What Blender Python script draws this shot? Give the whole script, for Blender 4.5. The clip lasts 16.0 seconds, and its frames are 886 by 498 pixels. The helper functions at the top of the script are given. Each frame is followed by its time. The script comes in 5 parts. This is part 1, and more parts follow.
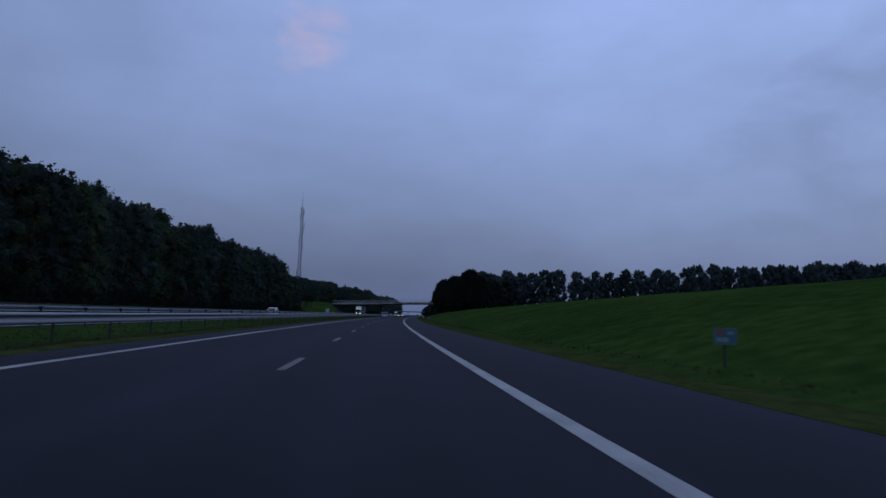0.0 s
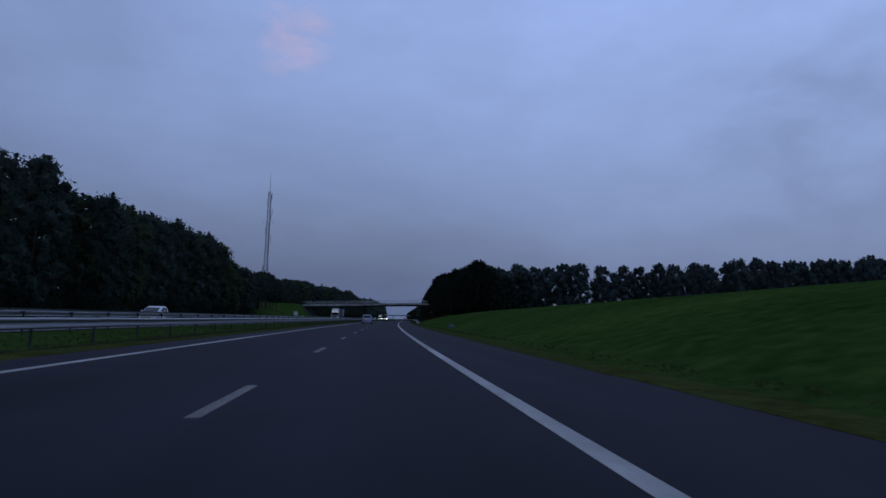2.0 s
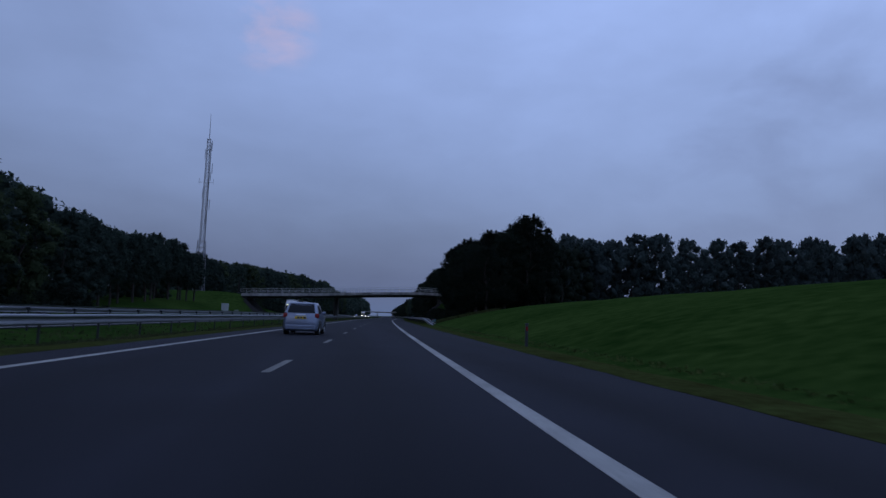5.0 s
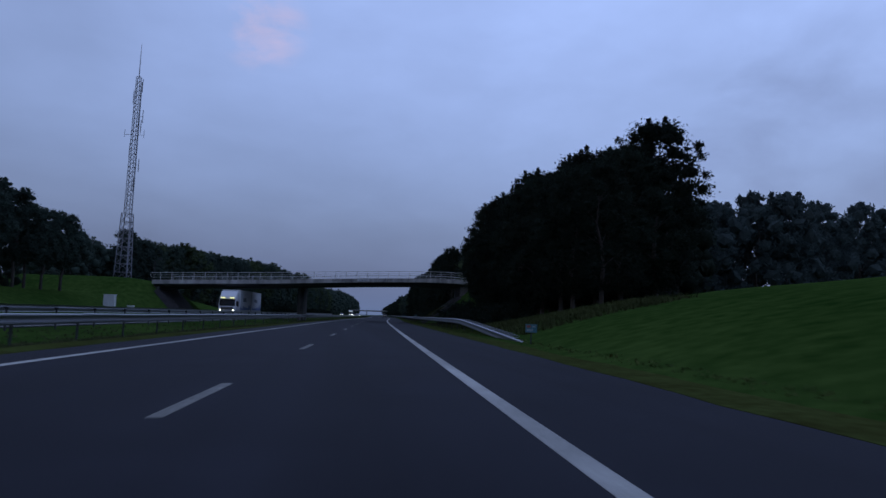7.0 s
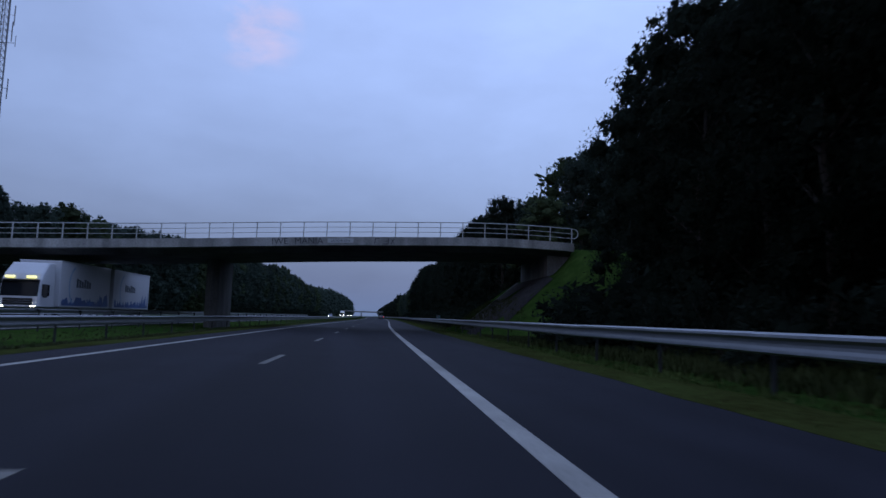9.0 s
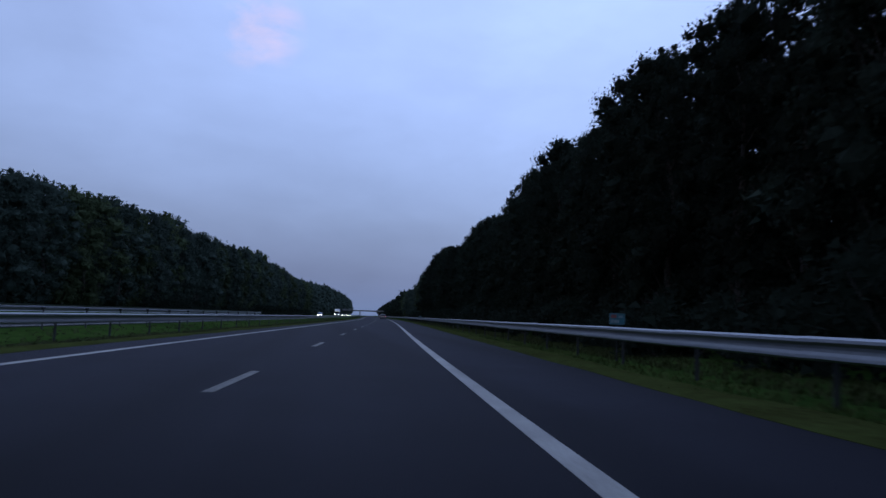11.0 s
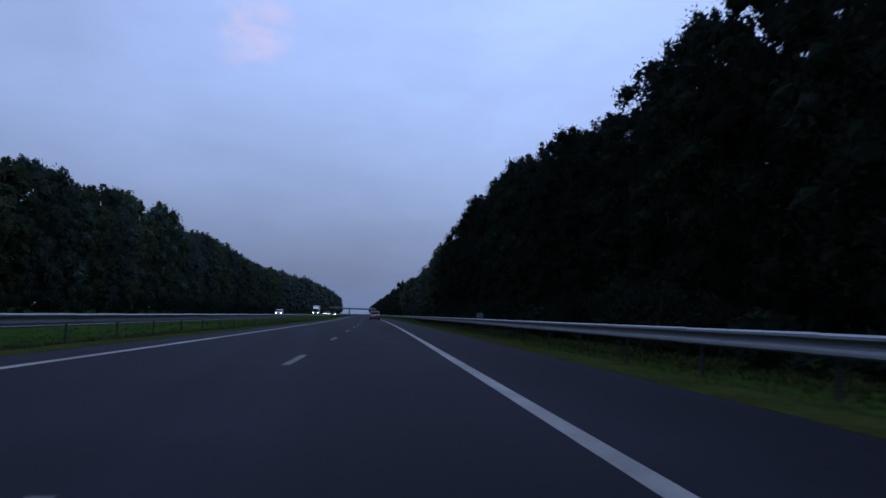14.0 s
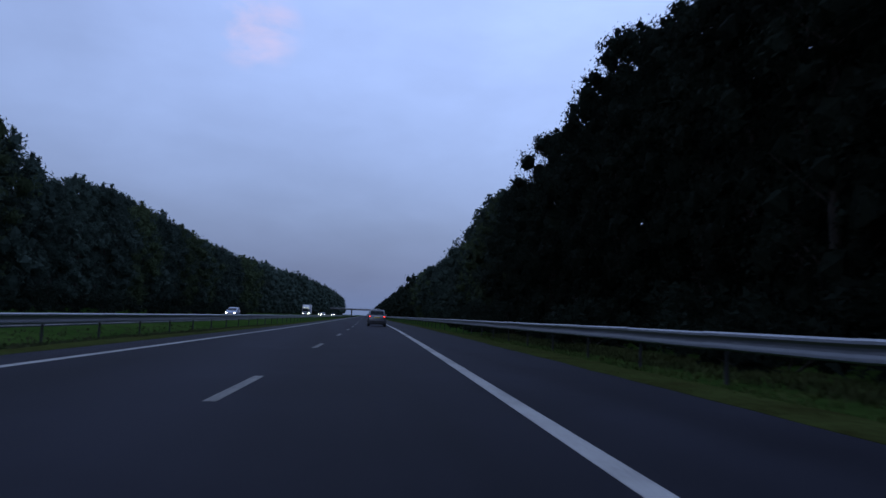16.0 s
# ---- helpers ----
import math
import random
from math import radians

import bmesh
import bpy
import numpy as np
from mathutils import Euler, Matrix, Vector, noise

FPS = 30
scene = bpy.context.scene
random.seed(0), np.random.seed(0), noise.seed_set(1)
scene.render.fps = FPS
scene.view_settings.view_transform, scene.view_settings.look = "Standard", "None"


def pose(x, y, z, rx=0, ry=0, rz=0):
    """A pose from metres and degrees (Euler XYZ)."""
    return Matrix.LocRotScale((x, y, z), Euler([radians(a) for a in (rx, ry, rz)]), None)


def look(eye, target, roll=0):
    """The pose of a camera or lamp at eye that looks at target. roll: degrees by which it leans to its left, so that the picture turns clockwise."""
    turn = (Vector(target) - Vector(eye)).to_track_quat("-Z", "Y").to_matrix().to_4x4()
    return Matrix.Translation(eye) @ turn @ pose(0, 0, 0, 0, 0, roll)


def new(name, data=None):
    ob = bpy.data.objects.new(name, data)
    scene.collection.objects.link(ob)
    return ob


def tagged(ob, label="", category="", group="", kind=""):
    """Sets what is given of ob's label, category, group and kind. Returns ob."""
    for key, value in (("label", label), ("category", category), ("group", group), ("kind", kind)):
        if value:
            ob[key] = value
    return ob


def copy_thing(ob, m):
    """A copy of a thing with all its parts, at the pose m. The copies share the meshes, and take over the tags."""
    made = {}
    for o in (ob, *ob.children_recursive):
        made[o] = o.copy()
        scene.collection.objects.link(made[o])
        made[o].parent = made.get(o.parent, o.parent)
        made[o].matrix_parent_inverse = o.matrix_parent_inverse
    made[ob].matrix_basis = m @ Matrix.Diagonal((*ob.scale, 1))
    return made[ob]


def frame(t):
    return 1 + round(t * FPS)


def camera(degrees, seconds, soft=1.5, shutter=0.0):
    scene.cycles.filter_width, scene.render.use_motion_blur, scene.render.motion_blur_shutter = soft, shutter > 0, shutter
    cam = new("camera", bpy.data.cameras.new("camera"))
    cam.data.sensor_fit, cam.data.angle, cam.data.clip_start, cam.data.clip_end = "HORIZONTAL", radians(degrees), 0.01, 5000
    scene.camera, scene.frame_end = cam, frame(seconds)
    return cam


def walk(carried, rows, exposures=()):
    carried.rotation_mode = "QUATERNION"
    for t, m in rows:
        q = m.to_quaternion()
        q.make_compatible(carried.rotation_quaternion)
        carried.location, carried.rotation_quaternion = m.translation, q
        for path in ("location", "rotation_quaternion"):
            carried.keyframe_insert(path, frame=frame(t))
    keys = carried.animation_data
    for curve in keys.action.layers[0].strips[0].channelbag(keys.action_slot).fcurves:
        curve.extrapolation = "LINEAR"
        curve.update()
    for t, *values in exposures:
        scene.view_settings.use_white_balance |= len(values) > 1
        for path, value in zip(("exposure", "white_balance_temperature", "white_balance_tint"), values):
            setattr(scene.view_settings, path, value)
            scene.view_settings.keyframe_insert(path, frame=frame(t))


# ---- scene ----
# All places are given along the motorway: s metres ahead, u metres right of the right edge line.
K0, K1 = -0.0004595, 1.5657638e-06
STEP = 2.0


def _line():
    out, x, y = {}, 0.0, 0.0

    def heading(s):
        s = max(-100.0, min(s, 500.0))
        f = max(0.0, min(1.0, (s - 258.0) / 85.0))
        return K0 * s + K1 * s * s / 2 - 0.024 * f * f * (3 - 2 * f)
    n0, n1 = -2000, 2400
    out[0] = (0.0, 0.0, 0.0)
    for i in range(1, n1):
        th = heading(i * STEP)
        x, y = x - math.sin(th) * STEP, y + math.cos(th) * STEP
        out[i] = (x, y, th)
    x = y = 0.0
    for i in range(0, n0, -1):
        th = heading(i * STEP)
        x, y = x + math.sin(th) * STEP, y - math.cos(th) * STEP
        out[i - 1] = (x, y, heading((i - 1) * STEP))
    return out


LINE = _line()


def along(s):
    i = math.floor(s / STEP)
    f = s / STEP - i
    a, b = LINE[i], LINE[i + 1]
    return [a[j] + (b[j] - a[j]) * f for j in range(3)]


def at(s, u, z=0.0):
    x, y, th = along(s)
    return Vector((x + u * math.cos(th), y + u * math.sin(th), z))


def stand(s, u, z=0.0, turn=0.0, size=1.0):
    """Pose of a thing on the road plan; its own y axis points ahead."""
    p, th = at(s, u, z), along(s)[2]
    return pose(p.x, p.y, p.z, 0, 0, math.degrees(th) + turn) @ Matrix.Diagonal((size, size, size, 1))


# ---- camera: seconds, lateral place, then small turns of the car (yaw, pitch, roll) ----
FOCAL, YAW, PITCH, ROLL, EYE, SPEED, GAIN = 1150.0, -5.5472, 6.0221, 1.9009, 0.9997, 26.3928, 0.01241
ROWS = [
    (0, -1.863, 0.067, -0.131, 0.004),
    (0.5, -1.885, 0.058, 0.000, 0.126),
    (1, -1.870, 0.012, 0.014, 0.052),
    (1.5, -1.796, -0.060, 0.013, 0.032),
    (2, -1.778, -0.103, 0.241, -0.146),
    (2.5, -1.744, -0.060, 0.140, -0.160),
    (3, -1.729, -0.064, -0.062, 0.084),
    (3.5, -1.747, -0.022, 0.010, 0.119),
    (4, -1.731, -0.024, 0.058, -0.043),
    (6.5, -1.583, -0.198, 0.010, 0.210),
    (7, -1.540, -0.341, -0.030, -0.030),
    (7.5, -1.419, -0.390, -0.113, -0.159),
    (8, -1.372, -0.317, -0.031, -0.076),
    (8.5, -1.366, -0.239, 0.053, 0.279),
    (9, -1.335, -0.368, 0.074, -0.188),
    (9.5, -1.295, -0.198, -0.118, 0.122),
    (10, -1.321, 0.118, 0.155, 0.350),
    (12.5, -1.648, 0.482, -0.108, 0.017),
    (13, -1.694, 0.432, 0.063, -0.168),
    (13.5, -1.754, 0.226, -0.238, -0.067),
    (14, -1.785, 0.204, -0.075, -0.049),
    (14.5, -1.785, 0.330, 0.050, -0.110),
    (15, -1.812, 0.270, 0.062, 0.121),
    (15.5, -1.779, 0.160, 0.008, -0.059),
    (16, -1.703, 0.157, 0.059, 0.226),
]


def drive(t, u, dy, dp, dr):
    s = SPEED * t + GAIN * t * t / 2
    p, th = at(s, u, EYE), along(s)[2]
    return pose(p.x, p.y, p.z, 0, 0, math.degrees(th) + YAW + dy) @ pose(0, 0, 0, 90 + PITCH + dp) @ pose(0, 0, 0, 0, 0, ROLL + dr)


def path():
    out = []
    for a, b in zip(ROWS, ROWS[1:]):
        n = max(1, round((b[0] - a[0]) / 0.5))
        for i in range(n):
            f = i / n
            f2 = f * f * (3 - 2 * f)
            out.append((a[0] + (b[0] - a[0]) * f, *[p + (q - p) * f2 for p, q in zip(a[1:], b[1:])]))
    out.append(ROWS[-1])
    return [(r[0], drive(*r)) for r in out]


cam = camera(2 * math.degrees(math.atan(784 / FOCAL)), 16.0, soft=1.5, shutter=0.15)
walk(cam, path(), exposures=[(0, 0.0, 6500, 10), (4, 0.03, 6500, 10), (7, 0.24, 6550, 10), (9, 0.49, 6580, 9), (9.6, 0.54, 6600, 9), (10.1, 0.68, 6600, 9), (12.5, 0.54, 6600, 9), (16, 0.55, 6600, 9)])

# ---- world and light: an overcast evening sky ----
world = bpy.data.worlds.new("evening_sky")
scene.world = world
world.use_nodes = True


def build_sky():
    nt = world.node_tree
    N, L = nt.nodes, nt.links
    N.clear()
    out = N.new("ShaderNodeOutputWorld")
    bg = N.new("ShaderNodeBackground")
    sky = N.new("ShaderNodeTexSky")
    sky.sky_type, sky.sun_disc = "NISHITA", False
    sky.sun_elevation, sky.sun_rotation = radians(4), radians(250)
    sky.air_density, sky.dust_density = 1.4, 2.0
    co = N.new("ShaderNodeTexCoord")
    sep = N.new("ShaderNodeSeparateXYZ")
    L.new(co.outputs["Generated"], sep.inputs[0])
    ramp = N.new("ShaderNodeValToRGB")
    ramp.color_ramp.elements[0].position, ramp.color_ramp.elements[0].color = 0.0, (0.098, 0.140, 0.264, 1)
    ramp.color_ramp.elements[1].position, ramp.color_ramp.elements[1].color = 0.55, (0.29, 0.40, 0.745, 1)
    for p, c in ((0.06, (0.107, 0.150, 0.279, 1)), (0.14, (0.150, 0.208, 0.375, 1)), (0.26, (0.210, 0.292, 0.535, 1))):
        e = ramp.color_ramp.elements.new(p)
        e.color = c
    L.new(sep.outputs["Z"], ramp.inputs[0])

    def clouds(scale, stretch, lo, hi, out_lo, out_hi, detail=6):
        mp = N.new("ShaderNodeMapping")
        mp.inputs["Scale"].default_value = (1, 1, stretch)
        L.new(co.outputs["Generated"], mp.inputs[0])
        n = N.new("ShaderNodeTexNoise")
        n.inputs["Scale"].default_value, n.inputs["Detail"].default_value, n.inputs["Roughness"].default_value = scale, detail, 0.5
        n.inputs["Distortion"].default_value = 0.25
        L.new(mp.outputs[0], n.inputs["Vector"])
        r = N.new("ShaderNodeMapRange")
        for i, v in enumerate((lo, hi, out_lo, out_hi)):
            r.inputs[i + 1].default_value = v
        L.new(n.outputs["Fac"], r.inputs[0])
        return r.outputs[0]

    def multiply(x, y):
        m = N.new("ShaderNodeMath")
        m.operation = "MULTIPLY"
        L.new(x, m.inputs[0])
        L.new(y, m.inputs[1])
        return m.outputs[0]

    def cloud_bank(way, inner, outer):
        """1 round a direction of the sky, falling to 0."""
        d = N.new("ShaderNodeVectorMath")
        d.operation = "DOT_PRODUCT"
        d.inputs[1].default_value = way
        L.new(co.outputs["Generated"], d.inputs[0])
        r = N.new("ShaderNodeMapRange")
        r.interpolation_type = "SMOOTHSTEP"
        for i, v in enumerate((math.cos(radians(outer)), math.cos(radians(inner)), 0, 1)):
            r.inputs[i + 1].default_value = v
        L.new(d.outputs["Value"], r.inputs[0])
        return r.outputs[0]
    east = N.new("ShaderNodeMapRange")
    for i, v in enumerate((-0.5, 0.6, 0.88, 1.28)):
        east.inputs[i + 1].default_value = v
    L.new(sep.outputs["X"], east.inputs[0])
    both = multiply(clouds(2.2, 2.0, 0.32, 0.68, 0.88, 1.10), clouds(7.5, 2.2, 0.3, 0.7, 0.96, 1.04))
    both = multiply(both, east.outputs[0])
    mul = N.new("ShaderNodeMix")
    mul.data_type, mul.blend_type = "RGBA", "MULTIPLY"
    mul.inputs[0].default_value = 1.0
    L.new(ramp.outputs[0], mul.inputs[6])
    L.new(both, mul.inputs[7])
    last = mul.outputs[2]
    for way, r0, r1, colour, sc, strength in (((-0.118, 0.910, 0.397), 0.2, 4.2, (0.50, 0.42, 0.60, 1), 13, 0.95), ((0.570, 0.787, 0.232), 2, 15, (0.13, 0.17, 0.33, 1), 6, 0.5)):
        veil = N.new("ShaderNodeMix")
        veil.data_type = "RGBA"
        L.new(multiply(cloud_bank(way, r0, r1), clouds(sc, 1.6, 0.44, 0.72, 0.0, strength)), veil.inputs[0])
        L.new(last, veil.inputs[6])
        veil.inputs[7].default_value = colour
        last = veil.outputs[2]
    mix = N.new("ShaderNodeMix")
    mix.data_type = "RGBA"
    mix.inputs[0].default_value = 0.012
    L.new(last, mix.inputs[6])
    L.new(sky.outputs[0], mix.inputs[7])
    L.new(mix.outputs[2], bg.inputs[0])
    bg.inputs[1].default_value = 1.0
    L.new(bg.outputs[0], out.inputs[0])


build_sky()
lamp = bpy.data.lights.new("sun", "SUN")
lamp.energy, lamp.angle, lamp.color = 0.05, radians(30), (1.0, 0.93, 0.88)
sun = new("sun", lamp)
sun.matrix_world = look((0, 0, 50), (30, 45, 25))


# ---- materials ----
def material(name, colour, rough=0.8, metal=0.0, spread=0.25, scale=3.0, fine=40.0, bump=0.0, second=None, random_tone=0.0, emit=None, spec=0.5, coat=0.0, thin=0.0):
    m = bpy.data.materials.new(name)
    m.use_nodes = True
    N, L = m.node_tree.nodes, m.node_tree.links
    b = N["Principled BSDF"]
    b.inputs["Roughness"].default_value, b.inputs["Metallic"].default_value = rough, metal
    b.inputs["Specular IOR Level"].default_value = spec
    b.inputs["Coat Weight"].default_value = coat
    co = N.new("ShaderNodeTexCoord")
    n1, n2 = N.new("ShaderNodeTexNoise"), N.new("ShaderNodeTexNoise")
    for n, sc, d in ((n1, scale, 4), (n2, fine, 3)):
        n.inputs["Scale"].default_value, n.inputs["Detail"].default_value = sc, d
        L.new(co.outputs["Object"], n.inputs["Vector"])
    add = N.new("ShaderNodeMath")
    add.operation = "ADD"
    L.new(n1.outputs["Fac"], add.inputs[0])
    L.new(n2.outputs["Fac"], add.inputs[1])
    mr = N.new("ShaderNodeMapRange")
    mr.inputs[1].default_value, mr.inputs[2].default_value = 0.7, 1.3
    L.new(add.outputs[0], mr.inputs[0])
    mix = N.new("ShaderNodeMix")
    mix.data_type = "RGBA"
    lo = [c * (1 - spread) for c in colour]
    hi = second or [min(1, c * (1 + spread)) for c in colour]
    mix.inputs[6].default_value, mix.inputs[7].default_value = (*lo, 1), (*hi, 1)
    L.new(mr.outputs[0], mix.inputs[0])
    last = mix.outputs[2]
    if random_tone:
        info = N.new("ShaderNodeObjectInfo")
        hsv = N.new("ShaderNodeHueSaturation")
        m2 = N.new("ShaderNodeMapRange")
        m2.inputs[3].default_value, m2.inputs[4].default_value = 1 - random_tone, 1 + random_tone
        L.new(info.outputs["Random"], m2.inputs[0])
        L.new(m2.outputs[0], hsv.inputs["Value"])
        L.new(last, hsv.inputs["Color"])
        last = hsv.outputs[0]
    L.new(last, b.inputs["Base Color"])
    if bump:
        bp = N.new("ShaderNodeBump")
        bp.inputs["Strength"].default_value, bp.inputs["Distance"].default_value = bump, 0.02
        L.new(n2.outputs["Fac"], bp.inputs["Height"])
        L.new(bp.outputs[0], b.inputs["Normal"])
    if thin:
        # light that shines through a leaf
        tr, mx, out = N.new("ShaderNodeBsdfTranslucent"), N.new("ShaderNodeMixShader"), N["Material Output"]
        mx.inputs[0].default_value = thin
        L.new(last, tr.inputs["Color"])
        L.new(b.outputs[0], mx.inputs[1])
        L.new(tr.outputs[0], mx.inputs[2])
        L.new(mx.outputs[0], out.inputs["Surface"])
    if emit:
        b.inputs["Emission Color"].default_value, b.inputs["Emission Strength"].default_value = (*emit[:3], 1), emit[3]
    return m


ASPHALT = material("asphalt", (0.0118, 0.0121, 0.0171), 0.82, spec=0.1, spread=0.26, scale=0.45, fine=70, bump=0.4)
PAINT = material("road_paint", (0.31, 0.30, 0.275), 0.75, spec=0.1, spread=0.22, scale=1.3, fine=22)
PAINT_WORN = material("worn_road_paint", (0.19, 0.183, 0.165), 0.8, spec=0.08, spread=0.35, scale=1.6, fine=18, random_tone=0.12)
GRASS = material("grass_ground", (0.017, 0.045, 0.009), 0.95, spec=0.0, spread=0.35, scale=0.07, fine=1.6, bump=0.8, second=(0.038, 0.066, 0.015))
VERGE = material("verge_soil_grass", (0.040, 0.040, 0.013), 0.95, spec=0.0, spread=0.4, scale=0.7, fine=5, bump=0.8, second=(0.046, 0.060, 0.017))
BLADES = material("grass_blades", (0.042, 0.074, 0.020), 0.9, spec=0.03, spread=0.35, scale=0.3, fine=4, second=(0.082, 0.100, 0.030))
ROUGH = material("rough_unmown_grass", (0.036, 0.044, 0.017), 0.95, spec=0.02, spread=0.35, scale=0.3, fine=4, second=(0.052, 0.062, 0.022))
BLADES_DRY = material("dry_grass_blades", (0.040, 0.050, 0.022), 0.9, spec=0.03, spread=0.35, scale=0.3, fine=4, second=(0.066, 0.070, 0.032))
CONCRETE = material("concrete", (0.27, 0.265, 0.25), 0.85, spread=0.28, scale=0.7, fine=9, bump=0.2)
# weathered concrete below bridge decks, its tone lowered to hold the shade there
CONCRETE_SHADED = material("shaded_weathered_concrete", (0.10, 0.098, 0.095), 0.9, spread=0.3, scale=0.6, fine=7, bump=0.2)
STEEL = material("galvanised_steel", (0.27, 0.28, 0.30), 0.42, metal=1.0, spread=0.12, scale=0.8, fine=14)
POST_STEEL = material("post_steel", (0.015, 0.016, 0.017), 0.85, metal=0.0, spread=0.2, scale=2, fine=20)
RAIL_PAINT = material("railing_paint", (0.36, 0.37, 0.36), 0.6, spread=0.1, scale=2, fine=20)
BARK = material("bark", (0.036, 0.030, 0.024), 0.95, spread=0.4, scale=3, fine=25, bump=0.6)
# tone raised and blued: some distance haze is put into this leaf colour
LEAF = material("leaves", (0.040, 0.058, 0.046), 0.85, spread=0.25, scale=0.5, fine=5, random_tone=0.3, spec=0.06, thin=0.45)
# paler, bluer copy for the far trees, with haze in the colour
LEAF_HAZED = material("hazed_leaves", (0.046, 0.064, 0.062), 0.85, spread=0.2, scale=0.5, fine=5, random_tone=0.25, spec=0.06, thin=0.45)
# darker copy of the leaves: shade of the right-hand wood put into the colour
LEAF_SHADED = material("shaded_leaves", (0.0150, 0.0215, 0.0150), 0.9, spread=0.3, scale=0.5, fine=5, random_tone=0.3, spec=0.06, thin=0.45)
LEAF_PALE = material("pale_leaves", (0.048, 0.066, 0.032), 0.85, spread=0.3, scale=0.5, fine=5, random_tone=0.3, spec=0.06, thin=0.45)


def add_streaks(m, lo, hi, scale=(0.9, 0.012, 1)):
    """Long faint bands of wear: along the lanes, or running down a face."""
    N, L = m.node_tree.nodes, m.node_tree.links
    base = N["Principled BSDF"].inputs["Base Color"]
    src = base.links[0].from_socket
    co, mp, n, r, mix = (N.new("ShaderNode" + k) for k in ("TexCoord", "Mapping", "TexNoise", "MapRange", "Mix"))
    mp.inputs["Scale"].default_value = scale
    n.inputs["Scale"].default_value, n.inputs["Detail"].default_value = 1.0, 5
    r.inputs[1].default_value, r.inputs[2].default_value, r.inputs[3].default_value, r.inputs[4].default_value = 0.35, 0.65, lo, hi
    mix.data_type, mix.blend_type = "RGBA", "MULTIPLY"
    mix.inputs[0].default_value = 1.0
    L.new(co.outputs["Object"], mp.inputs[0])
    L.new(mp.outputs[0], n.inputs["Vector"])
    L.new(n.outputs["Fac"], r.inputs[0])
    L.new(src, mix.inputs[6])
    L.new(r.outputs[0], mix.inputs[7])
    L.new(mix.outputs[2], base)


add_streaks(ASPHALT, 0.70, 1.28, (0.55, 0.010, 1))
add_streaks(PAINT, 0.72, 1.12, (0.9, 0.16, 1))
add_streaks(PAINT_WORN, 0.7, 1.1, (3.0, 0.3, 1))
add_streaks(CONCRETE, 0.55, 1.2, (0.9, 0.9, 0.10))
add_streaks(CONCRETE_SHADED, 0.6, 1.2, (0.8, 0.8, 0.12))


# ---- mesh helpers ----
def link(name, mesh, mat, parent=None, label="", smooth=False):
    if mat and not mesh.materials:
        mesh.materials.append(mat)
    ob = new(name, mesh)
    if parent:
        ob.parent = parent
    if label:
        ob["label"] = label
    if smooth:
        mesh.polygons.foreach_set("use_smooth", [True] * len(mesh.polygons))
    return ob


def part(name, bm, mat, parent, label="", smooth=False):
    mesh = bpy.data.meshes.new(name)
    bm.normal_update()
    bm.to_mesh(mesh)
    bm.free()
    return link(name, mesh, mat, parent, label, smooth)


def thing(name, m, label, category, group="", kind=""):
    ob = new(name)
    ob.matrix_world = m
    return tagged(ob, label, category, group, kind)


def box(bm, x0, x1, y0, y1, z0, z1, bevel=0.0):
    vs = [bm.verts.new((x, y, z)) for z in (z0, z1) for y in (y0, y1) for x in (x0, x1)]
    fs = [bm.faces.new([vs[i] for i in f]) for f in ((0, 2, 3, 1), (4, 5, 7, 6), (0, 1, 5, 4), (2, 6, 7, 3), (0, 4, 6, 2), (1, 3, 7, 5))]
    if bevel:
        es = list({e for f in fs for e in f.edges})
        bmesh.ops.bevel(bm, geom=es, offset=bevel, segments=2, affect="EDGES", profile=0.6)
    return bm


def boxm(*a, bevel=0.0):
    return box(bmesh.new(), *a, bevel=bevel)


def tube(bm, a, b, r0, r1=None, n=8, caps=True):
    r1 = r0 if r1 is None else r1
    a, b = Vector(a), Vector(b)
    q = (b - a).to_track_quat("Z", "Y")
    rings = []
    for p, r in ((a, r0), (b, r1)):
        rings.append([bm.verts.new(p + q @ Vector((r * math.cos(2 * math.pi * i / n), r * math.sin(2 * math.pi * i / n), 0))) for i in range(n)])
    for i in range(n):
        bm.faces.new((rings[0][i], rings[0][(i + 1) % n], rings[1][(i + 1) % n], rings[1][i]))
    if caps:
        bm.faces.new(rings[0][::-1])
        bm.faces.new(rings[1])
    return bm


def pipe(pts, r, n=6):
    """One unbroken bent pipe through the points."""
    bm, prev = bmesh.new(), None
    for i, p in enumerate(pts):
        d = (pts[min(i + 1, len(pts) - 1)] - pts[max(i - 1, 0)]).normalized()
        x = d.cross(Vector((0.31, 0.87, 0.4))).normalized()
        y = d.cross(x)
        ring = [bm.verts.new(p + (x * math.cos(2 * math.pi * k / n) + y * math.sin(2 * math.pi * k / n)) * r) for k in range(n)]
        if prev:
            for k in range(n):
                bm.faces.new((prev[k], prev[(k + 1) % n], ring[(k + 1) % n], ring[k]))
        prev = ring
    return bm


def tubem(*a, **k):
    return tube(bmesh.new(), *a, **k)


def strip(name, stations, profile, mat, parent=None, closed=False, label=""):
    """A profile of (u, z) swept along the road through the stations."""
    verts, faces, n = [], [], len(profile)
    for s in stations:
        verts += [tuple(at(s, u, z)) for u, z in profile]
    m = n if closed else n - 1
    for i in range(len(stations) - 1):
        for j in range(m):
            k = (j + 1) % n
            faces.append((i * n + j, i * n + k, (i + 1) * n + k, (i + 1) * n + j))
    if closed:
        faces += [tuple(range(n))[::-1], tuple(range((len(stations) - 1) * n, len(stations) * n))]
    mesh = bpy.data.meshes.new(name)
    mesh.from_pydata(verts, [], faces)
    mesh.update()
    return link(name, mesh, mat, parent, label)


